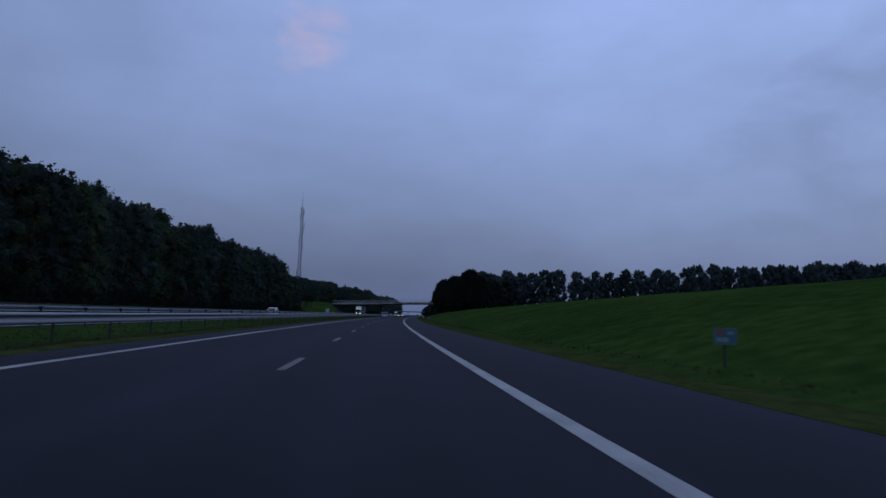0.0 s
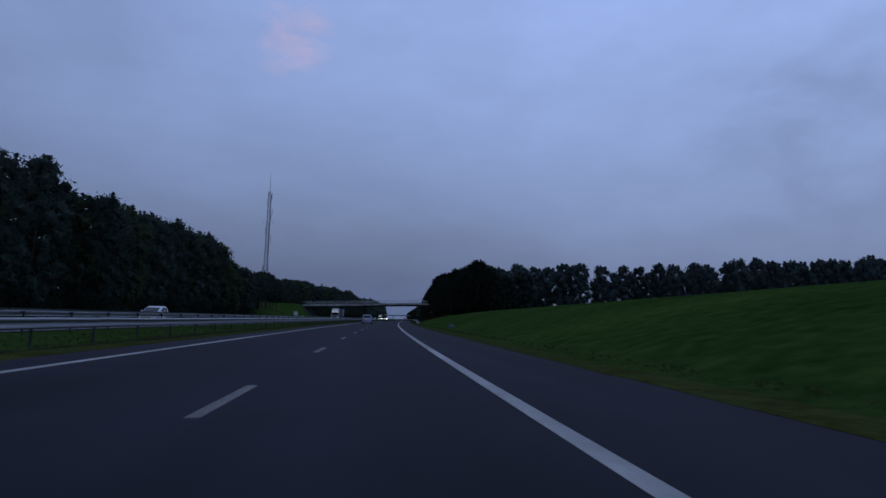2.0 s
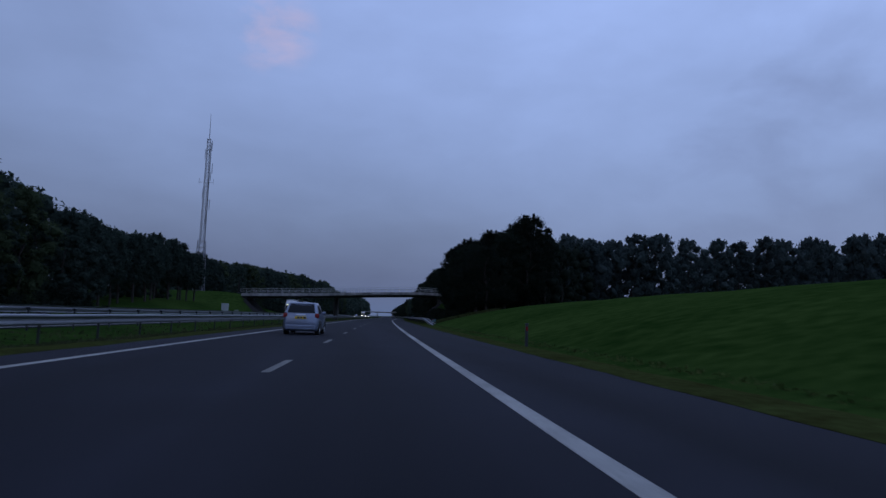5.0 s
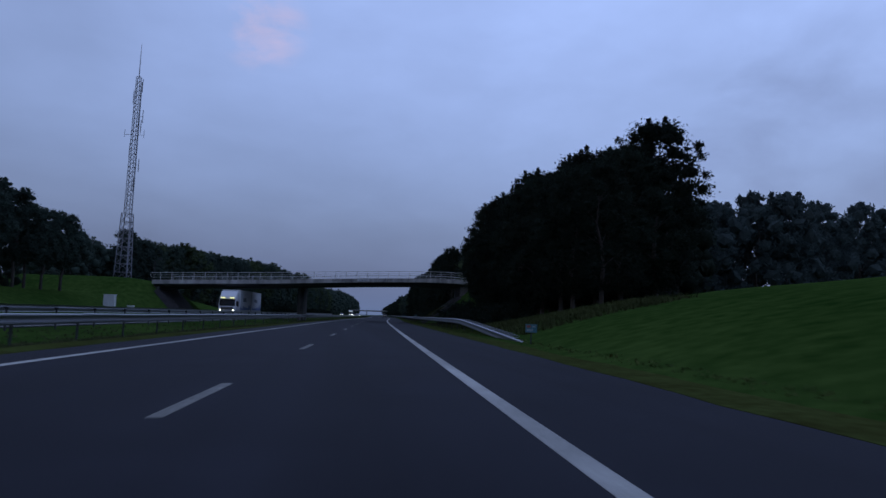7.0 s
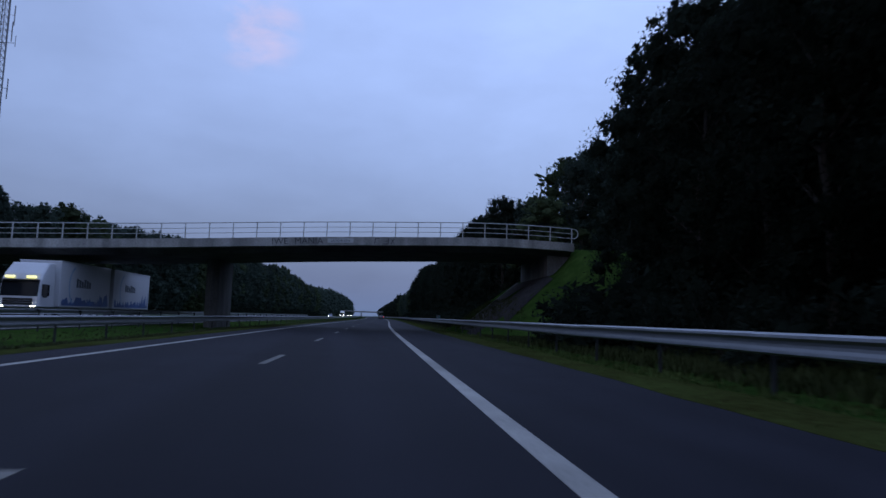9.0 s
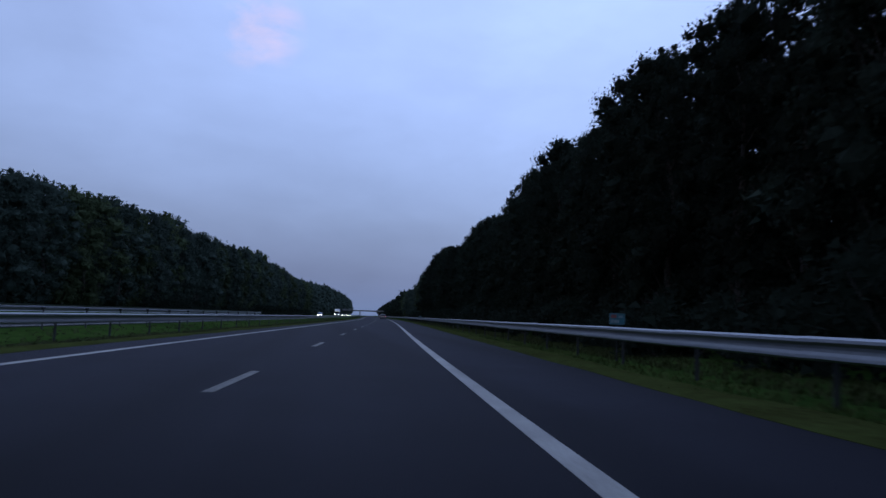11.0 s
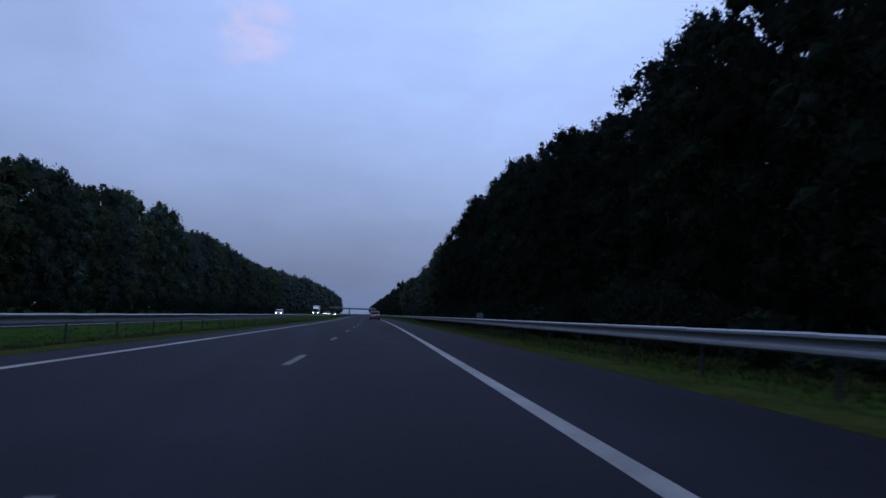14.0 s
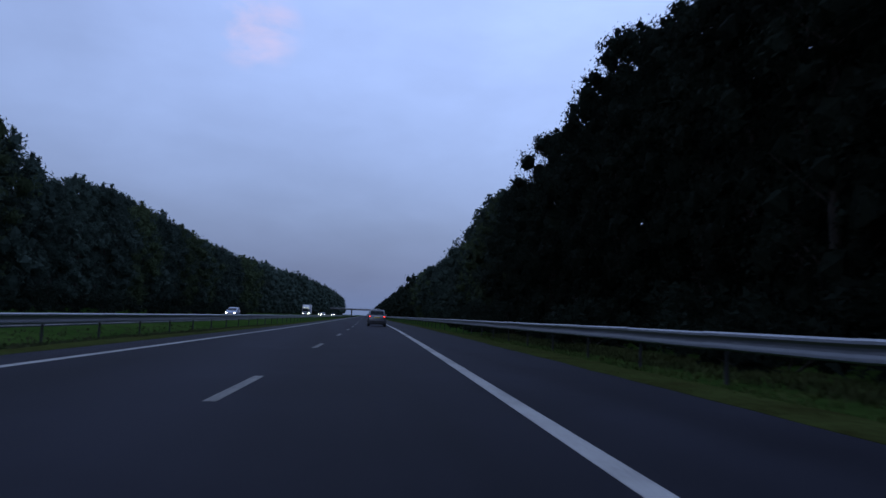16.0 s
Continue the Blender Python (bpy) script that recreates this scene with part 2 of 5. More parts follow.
def steps(a, b, d):
    n = max(1, round((b - a) / d))
    return [a + (b - a) * i / n for i in range(n + 1)]


# ---- ground ----
DASH = -0.635
BRIDGE_S = 288.4


def smooth(x):
    x = max(0.0, min(1.0, x))
    return x * x * (3 - 2 * x)


def height(s, u):
    """Lie of the land beside the carriageways."""
    if -8.9 <= u <= 3.1:
        return -0.08
    if u > 3.1:
        bank = 1 - smooth((s - 218) / 34)
        low = 0.9 * smooth((u - 6) / 25) + 2.5 * smooth((u - 25) / 80)
        v = max(0.0, min(1.0, (u - 4.2) / 24))
        z = (3.8 * (1 - (1 - v) ** 2) + 1.2 * smooth((u - 28) / 60)) * bank + low * (1 - bank)
        a = s - BRIDGE_S
        top = 4.25 * min(1, max(0, (u - 4.9) / 5.9)) + 2.1 * smooth((u - 10.9) / 2.2)
        z = max(z, top - max(0, abs(a) - (8.2 if a > 0 else 5.6)) / 1.8)
        return z - 0.04
    z = 0.0
    if u > -17:
        v = (u + 8.9) / -8.1
        z = -0.04 - 0.18 * math.sin(math.pi * v) ** 2
    elif u >= -27.6:
        z = -0.08
    else:
        rise = 1.4 * smooth((-u - 29) / 14)
        near = smooth((s - 215) / 40) * (1 - smooth((s - 320) / 30))
        z = rise * 0.5 + near * 2.2 * smooth((-u - 29) / 13) - 0.04
        a = s - BRIDGE_S
        top = 4.0 * min(1, max(0, (-u - 28.8) / 5.0)) + 1.3 * smooth((-u - 33.8) / 3)
        z = max(z, top - max(0, abs(a) - 5.6) / 1.9)
    return z


def build_ground():
    ss = [-3500, -1500, -700, -300, -160] + steps(-100, 240, 5) + steps(243, 330, 2.2)[0:] + steps(336, 640, 8) + [680, 740, 820, 920, 1050, 1250, 1600, 2200, 3200, 4600]
    us = [-4000, -2000, -900, -400, -200, -120, -90, -75, -65, -58, -52, -48, -45, -42.5, -40, -38, -36, -34, -32, -30, -28.6, -27.6, -27.4, -22, -17, -16.8, -15.5, -14, -12.5, -11, -9.8, -8.95, -8.8, -4, 0, 3.0, 3.15, 3.8, 4.6, 5.4, 6.4, 7.5, 8.7, 10, 11.5, 13, 15, 17.5, 20, 23, 26, 30, 36, 45, 60, 80, 110, 160, 260, 500, 1000, 2200, 4000]
    verts, faces = [], []
    for s in ss:
        for u in us:
            z = height(s, u)
            if u > 5.5 or u < -30:
                p = at(s, u)
                z += 0.10 * noise.noise(p * 0.11) + 0.05 * noise.noise(p * 0.5)
            verts.append(tuple(at(s, u, z)))
    n = len(us)
    for i in range(len(ss) - 1):
        for j in range(n - 1):
            faces.append((i * n + j, i * n + j + 1, (i + 1) * n + j + 1, (i + 1) * n + j))
    mesh = bpy.data.meshes.new("ground")
    mesh.from_pydata(verts, [], faces)
    mesh.update()
    ob = link("ground", mesh, GRASS, smooth=True)
    tagged(ob, "rough green grass verges, banks and fields beside the motorway", "ground", kind="structure")


build_ground()
FAR = steps(-150, 640, 6) + steps(660, 1600, 40)


def slab(name, u0, u1, mat, top, label, category="road"):
    ob = strip(name, FAR, [(u0, top - 0.3), (u0, top), (u1, top), (u1, top - 0.3)], mat)
    tagged(ob, label, category, kind="structure")
    return ob


slab("road", -8.8, 0.35, ASPHALT, 0.0, "dark grey asphalt carriageway with two lanes")
slab("hard_shoulder", 0.35, 3.0, ASPHALT, 0.0, "dark asphalt hard shoulder beside the edge line")
slab("road_opposite", -27.5, -16.9, ASPHALT, -0.02, "dark grey asphalt carriageway of the oncoming traffic")


def worn_verge(nm, inner, outer, seed):
    """A strip of worn grass with ragged edges on both sides."""
    rd = random.Random(seed)
    ss = steps(-60, 560, 1.2) + steps(580, 1600, 30)
    verts, faces = [], []
    sgn = 1 if outer > inner else -1
    for s in ss:
        a = inner + sgn * 0.10 * noise.noise(Vector((s * 0.35, seed, 0))) + rd.uniform(-0.04, 0.04)
        c = outer + sgn * (0.45 * noise.noise(Vector((s * 0.12, seed, 5))) + 0.2 * noise.noise(Vector((s * 0.6, seed, 9)))) + rd.uniform(-0.06, 0.06)
        for u, z in ((a, -0.05), (a, 0.006), (a + (c - a) * 0.5, 0.03), (c, 0.012), (c, -0.25)):
            verts.append(tuple(at(s, u, z)))
    for i in range(len(ss) - 1):
        for j in range(4):
            q = (i * 5 + j, i * 5 + j + 1, i * 5 + j + 6, i * 5 + j + 5)
            faces.append(q if sgn > 0 else q[::-1])
    mesh = bpy.data.meshes.new(nm)
    mesh.from_pydata(verts, [], faces)
    mesh.update()
    tagged(link(nm, mesh, VERGE), "ragged strip of brownish worn grass along the asphalt", "verge", kind="structure")


worn_verge("trim_verge_right", 2.95, 4.1, 3)
worn_verge("trim_verge_left", -8.75, -9.6, 4)


def line_mark(name, u, w, label, z=0.004):
    ob = strip(name, FAR, [(u - w / 2, z - 0.02), (u - w / 2, z), (u + w / 2, z), (u + w / 2, z - 0.02)], PAINT)
    tagged(ob, label, "road marking", kind="structure")


line_mark("trim_edge_line_right", 0.0, 0.22, "solid white edge line painted on the asphalt")
line_mark("trim_edge_line_left", -7.498, 0.20, "solid white edge line painted beside the median")
line_mark("trim_edge_line_opposite", -17.6, 0.20, "solid white edge line of the oncoming carriageway", -0.016)
line_mark("trim_edge_line_far", -24.7, 0.20, "solid white edge line of the oncoming carriageway", -0.016)


def lane_dashes(u, z, group, s0, s1):
    bm = boxm(-0.075, 0.075, 0, 3.0, -0.02, 0.004)
    first = part("lane_dash", bm, PAINT_WORN, None)
    tagged(first, "worn white dash of the lane line on asphalt", "road marking", group, "structure")
    n = math.ceil((s0 - DASH) / 12)
    first.matrix_world = stand(DASH + 12 * n, u, z)
    while DASH + 12 * (n + 1) < s1:
        n += 1
        copy_thing(first, stand(DASH + 12 * n, u, z))


lane_dashes(-3.500, 0.0, "dashes of the lane line", -20, 900)
lane_dashes(-21.15, -0.02, "dashes of the oncoming lane line", -20, 700)


# ---- guard rails ----
def beam_mesh(length, tall):
    k = tall / 0.31
    prof = [(0.0, 0.155), (0.05, 0.150), (0.08, 0.125), (0.085, 0.085), (0.055, 0.04), (0.05, 0.0), (0.053, -0.04), (0.063, -0.085), (0.068, -0.125), (0.045, -0.15), (0.0, -0.155)]
    back = [(x - 0.012, z) for x, z in prof]
    loop = [(x, z * k) for x, z in prof + back[::-1]]
    n = len(loop)
    verts = [(x, 0.0, z) for x, z in loop] + [(x, length, z) for x, z in loop]
    faces = [(i, (i + 1) % n, n + (i + 1) % n, n + i) for i in range(n)]
    m = bpy.data.meshes.new("beam")
    m.from_pydata(verts, [], faces)
    m.update()
    m.materials.append(STEEL)
    return m


def guard_rail(s0, s1, u, top, face, label, ramp=0.0, spacing=4.0, tall=0.31, spacers=False):
    """A steel rail of overlapping beams on posts; face is the side to which the beam bulges."""
    root = thing("guard_rail", Matrix.Identity(4), label, "guard rail", "guard rails of the motorway")
    mesh = beam_mesh(spacing + 0.25, tall)
    bm = bmesh.new()
    box(bm, -0.03, 0.03, -0.03, 0.03, -1.2, -0.02, bevel=0.006)
    box(bm, -0.05, 0.30 if spacers else 0.09, -0.04, 0.04, -0.06, 0.04)
    post = bpy.data.meshes.new("post")
    bm.to_mesh(post)
    bm.free()
    post.materials.append(POST_STEEL)
    bm = boxm(-0.50, -0.02, -0.04, 0.04, tall / 2 - 0.09, tall / 2 - 0.01)
    block = bpy.data.meshes.new("spacer")
    bm.to_mesh(block)
    bm.free()
    block.materials.append(STEEL)
    rnd = random.Random(int(s0 * 7 + u))
    n = round((s1 - s0) / spacing)
    mid = top - tall / 2

    def spot(s):
        x = (s - s0) / ramp if ramp else 9.0
        low = (1 + x - math.sqrt((1 - x) ** 2 + 0.012)) / 2
        return at(s, u + 0.1 * (1 - low), -0.05 + (mid + 0.05) * low)
    for i in range(n):
        s = s0 + i * spacing
        a, b = spot(s), spot(s + spacing)
        a.z += rnd.uniform(-0.012, 0.012)
        rot = (b - a).to_track_quat("Y", "Z").to_matrix().to_4x4()
        flip = Matrix.Diagonal((face, 1, 1, 1))
        o = link("beam", mesh, None, root)
        o.matrix_world = Matrix.Translation(a) @ rot @ flip
        p = link("post", post, None, root)
        p.matrix_world = Matrix.Translation(a + rot @ Vector(((-0.30 if spacers else -0.10) * face, 0.05, 0))) @ rot @ flip
        if spacers and s < 320:
            for f in (0.02, 0.35, 0.68):
                k = link("spacer", block, None, root)
                k.matrix_world = Matrix.Translation(a.lerp(b, f)) @ rot @ flip
            if s > s0 + ramp + 6:
                continue
            k = link("beam", mesh, None, root)
            k.matrix_world = Matrix.Translation(a + rot @ Vector((-0.52 * face, 0, 0))) @ rot @ Matrix.Diagonal((-face, 1, 1, 1))
    return root


guard_rail(211.5, 999.5, 4.5, 0.945, -1, "grey galvanised steel guard rail beside the hard shoulder", ramp=20, tall=0.33, spacers=True)
guard_rail(-80, 1000, -11.3, 0.73, 1, "grey galvanised steel guard rail on the grass median")
guard_rail(-80, 366, -15.9, 0.98, -1, "weathered galvanised steel guard rail along the oncoming carriageway")


# ---- overpass ----
def deck_top(u):
    return 6.46 + 0.037 * (u + 2) - 0.0055 * max(0.0, u - 4) ** 2 - 0.20 * smooth((-u - 2) / 18)


def face_s(u, off=0.0):
    return BRIDGE_S - 5.4 + off


def sweep(name, us, section, mat, parent, label=""):
    """section: (distance behind the near face, height over the deck's top) round the bridge's axis."""
    verts, faces, n = [], [], len(section)
    for u in us:
        for d, h in section:
            verts.append(tuple(at(face_s(u, d), u, deck_top(u) + h)))
    for i in range(len(us) - 1):
        for j in range(n):
            k = (j + 1) % n
            faces.append((i * n + j, (i + 1) * n + j, (i + 1) * n + k, i * n + k))
    faces += [tuple(range(n)), tuple(range((len(us) - 1) * n, len(us) * n))[::-1]]
    mesh = bpy.data.meshes.new(name)
    mesh.from_pydata(verts, [], faces)
    mesh.update()
    return link(name, mesh, mat, parent, label)


def overpass():
    root = thing("overpass", Matrix.Identity(4), "grey concrete overpass with steel railings across the motorway", "bridge")
    us = steps(-34.4, 12.6, 1.5)
    sweep("deck", us, [(0.35, -0.1), (0.35, -0.45), (1.3, -0.92), (9.6, -0.92), (10.4, -0.45), (10.4, -0.1)], CONCRETE_SHADED, root, "dark underside slab of concrete")
    for d0 in (0.0, 10.2):
        sweep("edge_beam", us, [(d0, 0.0), (d0, -0.58), (d0 + 0.12, -0.62), (d0 + 0.55, -0.60), (d0 + 0.55, 0.0)], CONCRETE, root, "pale weathered concrete edge beam")
    # wall pier in the median
    bm = bmesh.new()
    loop = [(288.0, -13.65), (288.4, -14.1), (293.0, -14.1), (293.4, -13.65), (293.0, -13.2), (288.4, -13.2)]
    lo = [bm.verts.new(at(s, u, -0.6)) for s, u in loop]
    hi = [bm.verts.new(at(s, u, deck_top(u) - 0.9)) for s, u in loop]
    for i in range(6):
        bm.faces.new((lo[i], lo[(i + 1) % 6], hi[(i + 1) % 6], hi[i]))
    bm.faces.new(hi)
    bmesh.ops.recalc_face_normals(bm, faces=bm.faces)
    part("pier", bm, CONCRETE_SHADED, root, "stained concrete wall pier")
    # abutments at both ends, with a bearing block
    for u0, u1, zb in ((10.9, 13.0, 3.0), (-35.4, -33.5, 2.4)):
        bm = bmesh.new()
        vs = []
        for z in (zb, None):
            for u in (u0, u1):
                for d in (0.9, 9.9):
                    vs.append(bm.verts.new(at(face_s(u, d), u, z if z else deck_top(u) - 0.91)))
        for f in ((0, 1, 3, 2), (4, 6, 7, 5), (0, 4, 5, 1), (2, 3, 7, 6), (0, 2, 6, 4), (1, 5, 7, 3)):
            bm.faces.new([vs[i] for i in f])
        bmesh.ops.recalc_face_normals(bm, faces=bm.faces)
        part("abutment", bm, CONCRETE_SHADED, root, "plain weathered concrete abutment on the slope, darkened for shade")
    # railings
    for d0 in (0.28, 10.48):
        rail = thing("railing", Matrix.Identity(4), "", "")
        rail.parent = root
        rail["label"] = "light painted steel railing of three bars"
        for k in ("category",):
            if k in rail:
                del rail[k]
        post = bpy.data.meshes.new("post")
        bm = boxm(-0.03, 0.03, -0.035, 0.035, -0.05, 1.08, bevel=0.006)
        bm.to_mesh(post)
        bm.free()
        post.materials.append(RAIL_PAINT)
        u = 12.5 - 1.58 * 29
        while u < 12.6:
            o = link("post", post, None, rail)
            p = at(face_s(u, d0), u, deck_top(u))
            o.matrix_world = Matrix.Translation(p) @ Matrix.Rotation(along(face_s(u, d0))[2], 4, "Z")
            u += 1.58
        for h, r in ((1.08, 0.032), (0.72, 0.02), (0.38, 0.02)):
            part("bar", pipe([at(face_s(a, d0), a, deck_top(a) + h) for a in us], r), RAIL_PAINT, rail)
        # rounded loop that ends the railing
        for ue, sgn in ((us[-1], 1), (us[0], -1)):
            pts = []
            for i in range(9):
                a = math.pi * i / 8 - math.pi / 2
                uu = ue + sgn * 0.36 * math.cos(a)
                pts.append(at(face_s(uu, d0), uu, deck_top(ue) + 0.73 + 0.35 * math.sin(a)))
            part("end_loop", pipe(pts, 0.03), RAIL_PAINT, rail)
    return root


overpass()


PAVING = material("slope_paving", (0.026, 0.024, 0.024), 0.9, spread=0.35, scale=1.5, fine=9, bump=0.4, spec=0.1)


def slope_paving(u0, u1, name, label, lean0=0.0, lean1=0.0):
    """Paving that follows the slope; its two edges lean with the height of the slope."""
    us = steps(u0, u1, 0.6)
    verts, faces, n = [], [], 9
    for u in us:
        f = abs(u - us[0] if u0 > 0 else u - us[-1])
        a, b = BRIDGE_S - 8.2 + lean0 * f, BRIDGE_S + 0.1 + lean1 * f
        for i in range(n):
            s = a + (b - a) * i / (n - 1)
            verts.append(tuple(at(s, u, height(s, u) + 0.05)))
    for i in range(len(us) - 1):
        for j in range(n - 1):
            faces.append((i * n + j, i * n + j + 1, (i + 1) * n + j + 1, (i + 1) * n + j))
    mesh = bpy.data.meshes.new(name)
    mesh.from_pydata(verts, [], faces)
    mesh.update()
    tagged(link(name, mesh, PAVING), label, "paving", kind="structure")


slope_paving(5.0, 10.9, "slope_right", "dark paving on the slope under the bridge", 0.35, 0.9)
slope_paving(-33.6, -29.0, "slope_left", "dark paving on the slope under the bridge", 0.35, 0.9)


def slope_kerb():
    bm, n = bmesh.new(), 8
    for i in range(n):
        ua, ub = 5.1 + i * 0.72, 5.1 + i * 0.72 + 0.69
        pts = []
        for u, o in ((ua, 0.0), (ub, 0.0), (ub, 0.16), (ua, 0.16)):
            s = BRIDGE_S + 0.1 + 0.9 * (u - 5.0) + o
            pts.append((s, u))
        lo = [bm.verts.new(at(a, b, height(a, b) - 0.1)) for a, b in pts]
        hi = [bm.verts.new(at(a, b, height(a, b) + 0.09)) for a, b in pts]
        bm.faces.new(hi)
        for k in range(4):
            bm.faces.new((lo[k], lo[(k + 1) % 4], hi[(k + 1) % 4], hi[k]))
    bmesh.ops.recalc_face_normals(bm, faces=bm.faces)
    tagged(part("trim_kerb", bm, CONCRETE_SHADED, None), "pale concrete kerb stones edging the slope paving", "kerb", kind="structure")


slope_kerb()


# ---- trees ----
def leaf_mesh(name, clumps, per, size, seed, mat, core=0.0, mid=0.33, deep_size=0.3):
    """Clumps of (centre, radius): leaves spread over each, round a small dense core."""
    rg = np.random.RandomState(seed)
    C = np.array([c for c, r in clumps])
    R = np.array([r for c, r in clumps])
    share = np.clip((R / np.median(R)) ** 1.5, 0.25, 1.1)
    outer = np.maximum(5, per * share).astype(int)
    inner = np.maximum(3, per * mid * share).astype(int)
    idx = np.concatenate([np.repeat(np.arange(len(clumps)), outer), np.repeat(np.arange(len(clumps)), inner)])
    n = len(idx)
    deep = np.arange(n) >= outer.sum()
    d = rg.normal(size=(n, 3))
    d /= np.linalg.norm(d, axis=1)[:, None]
    rad = R[idx] * np.where(deep, 0.25 + 0.62 * rg.rand(n), 0.5 + 0.68 * rg.rand(n))
    p = C[idx] + d * rad[:, None] * np.array([1, 1, 0.85])
    a = rg.normal(size=(n, 3)) + d * 0.6
    a /= np.linalg.norm(a, axis=1)[:, None]
    b = np.cross(a, rg.normal(size=(n, 3)))
    b /= np.linalg.norm(b, axis=1)[:, None]
    ln = (np.where(deep, deep_size, size) * (0.6 + 0.8 * rg.rand(n)))[:, None]
    wd = ln * np.where(deep, 0.8, 0.5)[:, None]
    nrm = np.cross(a, b)
    V = np.empty((n, 3, 3))
    V[:, 0] = p - a * ln * 0.45 + b * wd * 0.55
    V[:, 1] = p - a * ln * 0.45 - b * wd * 0.55 + nrm * ln * 0.1
    V[:, 2] = p + a * ln * 0.65
    verts = V.reshape(-1, 3)
    F = np.arange(n * 3).reshape(-1, 3)
    # dense cores
    t = (1 + 5 ** 0.5) / 2
    ico = np.array([(-1, t, 0), (1, t, 0), (-1, -t, 0), (1, -t, 0), (0, -1, t), (0, 1, t), (0, -1, -t), (0, 1, -t), (t, 0, -1), (t, 0, 1), (-t, 0, -1), (-t, 0, 1)])
    ico /= np.linalg.norm(ico[0])
    tri = [(0, 11, 5), (0, 5, 1), (0, 1, 7), (0, 7, 10), (0, 10, 11), (1, 5, 9), (5, 11, 4), (11, 10, 2), (10, 7, 6), (7, 1, 8), (3, 9, 4), (3, 4, 2), (3, 2, 6), (3, 6, 8), (3, 8, 9), (4, 9, 5), (2, 4, 11), (6, 2, 10), (8, 6, 7), (9, 8, 1)]
    cv, cf = [], []
    big = 0.55 * R.max()
    for c, r in clumps if core else []:
        if r < big:
            continue
        o = len(verts) + len(cv)
        w = core * r * (0.7 + 0.6 * rg.rand(12))
        cv += list(np.array(c) + ico * w[:, None])
        cf += [(o + i, o + j, o + l) for i, j, l in tri]
    mesh = bpy.data.meshes.new(name)
    mesh.from_pydata((np.vstack([verts, np.array(cv)]) if cv else verts).tolist(), [], F.tolist() + cf)
    mesh.update()
    mesh.materials.append(mat)
    return mesh


def tree_proto(seed, h, r, low, per, size, mat, clumps=46, label="", core=0.0, mid=0.33, deep_size=0.3, spire=4):
    """A broadleaf tree of height h: tapered trunk, limbs and a crown of uneven clumps from low*h to the top."""
    rd = random.Random(seed)
    root = thing("tree", Matrix.Identity(4), label, "tree", "trees along the motorway")
    bm = bmesh.new()
    pts = [Vector((0, 0, -0.6))]
    for i in range(1, 6):
        pts.append(Vector((rd.uniform(-0.12, 0.12) * i, rd.uniform(-0.12, 0.12) * i, h * 0.145 * i)))
    rads = [0.028 * h * (1 - 0.16 * i) * 0.6 for i in range(6)]
    for i in range(5):
        tube(bm, pts[i], pts[i + 1], rads[i], rads[i + 1], n=7, caps=False)
    cl = []
    base = 1.9 * math.sqrt(2 * math.pi * r * (1 - low) * h * 0.62 / clumps / math.pi) * 0.62
    for i in range(clumps):
        # even spread over an egg-shaped crown, pushed in and out
        f = (i + 0.5 + rd.uniform(-0.3, 0.3)) / clumps
        ang = i * 2.39996 + rd.uniform(-0.3, 0.3)
        prof = (1 - abs(2 * f - 1) ** 2.6) ** 0.5 * (0.80 + 0.28 * math.sin(math.pi * min(1, f * 1.25)))
        deep = rd.uniform(0.62, 1.0) if i % 3 else rd.uniform(0.25, 0.7)
        lobe = 1 + 0.16 * math.sin(3 * ang + seed) + 0.10 * math.sin(5 * ang + f * 9)
        q = r * prof * deep * lobe
        cr = base * rd.uniform(0.75, 1.15)
        zc = h * (low + (1 - low) * f)
        cl.append(((q * math.cos(ang), q * math.sin(ang), min(zc, h - cr * 0.7)), cr))
    for i in range(clumps // 3):
        # loose sprays that break the outline
        f, ang = rd.uniform(0.4, 1.0), rd.uniform(0, 6.283)
        prof = (1 - abs(2 * f - 1) ** 2.6) ** 0.5
        cl.append(((r * prof * 0.95 * math.cos(ang), r * prof * 0.95 * math.sin(ang), h * (low + (1 - low) * f)), base * rd.uniform(0.28, 0.5)))
    for i in range(spire):
        # leading shoots over the top
        ang, q = rd.uniform(0, 6.283), r * rd.uniform(0.0, 0.45)
        for f, k in ((0.955, 0.42), (0.985, 0.30), (1.01, 0.2)):
            cl.append(((q * math.cos(ang), q * math.sin(ang), h * (f - 0.02 * (i % 3))), base * k))
    for c, cr in cl[::4]:
        k = min(5, max(1, int(c[2] / h / 0.145) - 1))
        tube(bm, pts[k], pts[k].lerp(Vector(c), 0.65), rads[k] * 0.32, 0.012, n=5, caps=False)
    part("trunk", bm, BARK, root, "dark branching trunk")
    link("crown", leaf_mesh("crown", cl, per, size, seed, mat, core, mid, deep_size), None, root, "dense dark green foliage")
    root["tall"] = h
    return root


def bush_proto(seed, h, r, per, size, mat):
    rd = random.Random(seed)
    root = thing("bush", Matrix.Identity(4), "dark green undergrowth bush at the edge of the wood", "bush", "undergrowth of the wood")
    cl, bm = [], bmesh.new()
    for i in range(16):
        a, q = rd.uniform(0, 6.28), r * math.sqrt(rd.random())
        c = (q * math.cos(a), q * math.sin(a), h * rd.uniform(0.1, 0.9) * (1 - 0.4 * q / r))
        cl.append((c, rd.uniform(0.3, 0.5) * h * 0.6))
        if i % 3 == 0:
            tube(bm, (0, 0, -0.3), c, 0.04, 0.01, n=5, caps=False)
    part("stem", bm, BARK, root)
    link("foliage", leaf_mesh("foliage", cl, per, size, seed, mat), None, root)
    return root


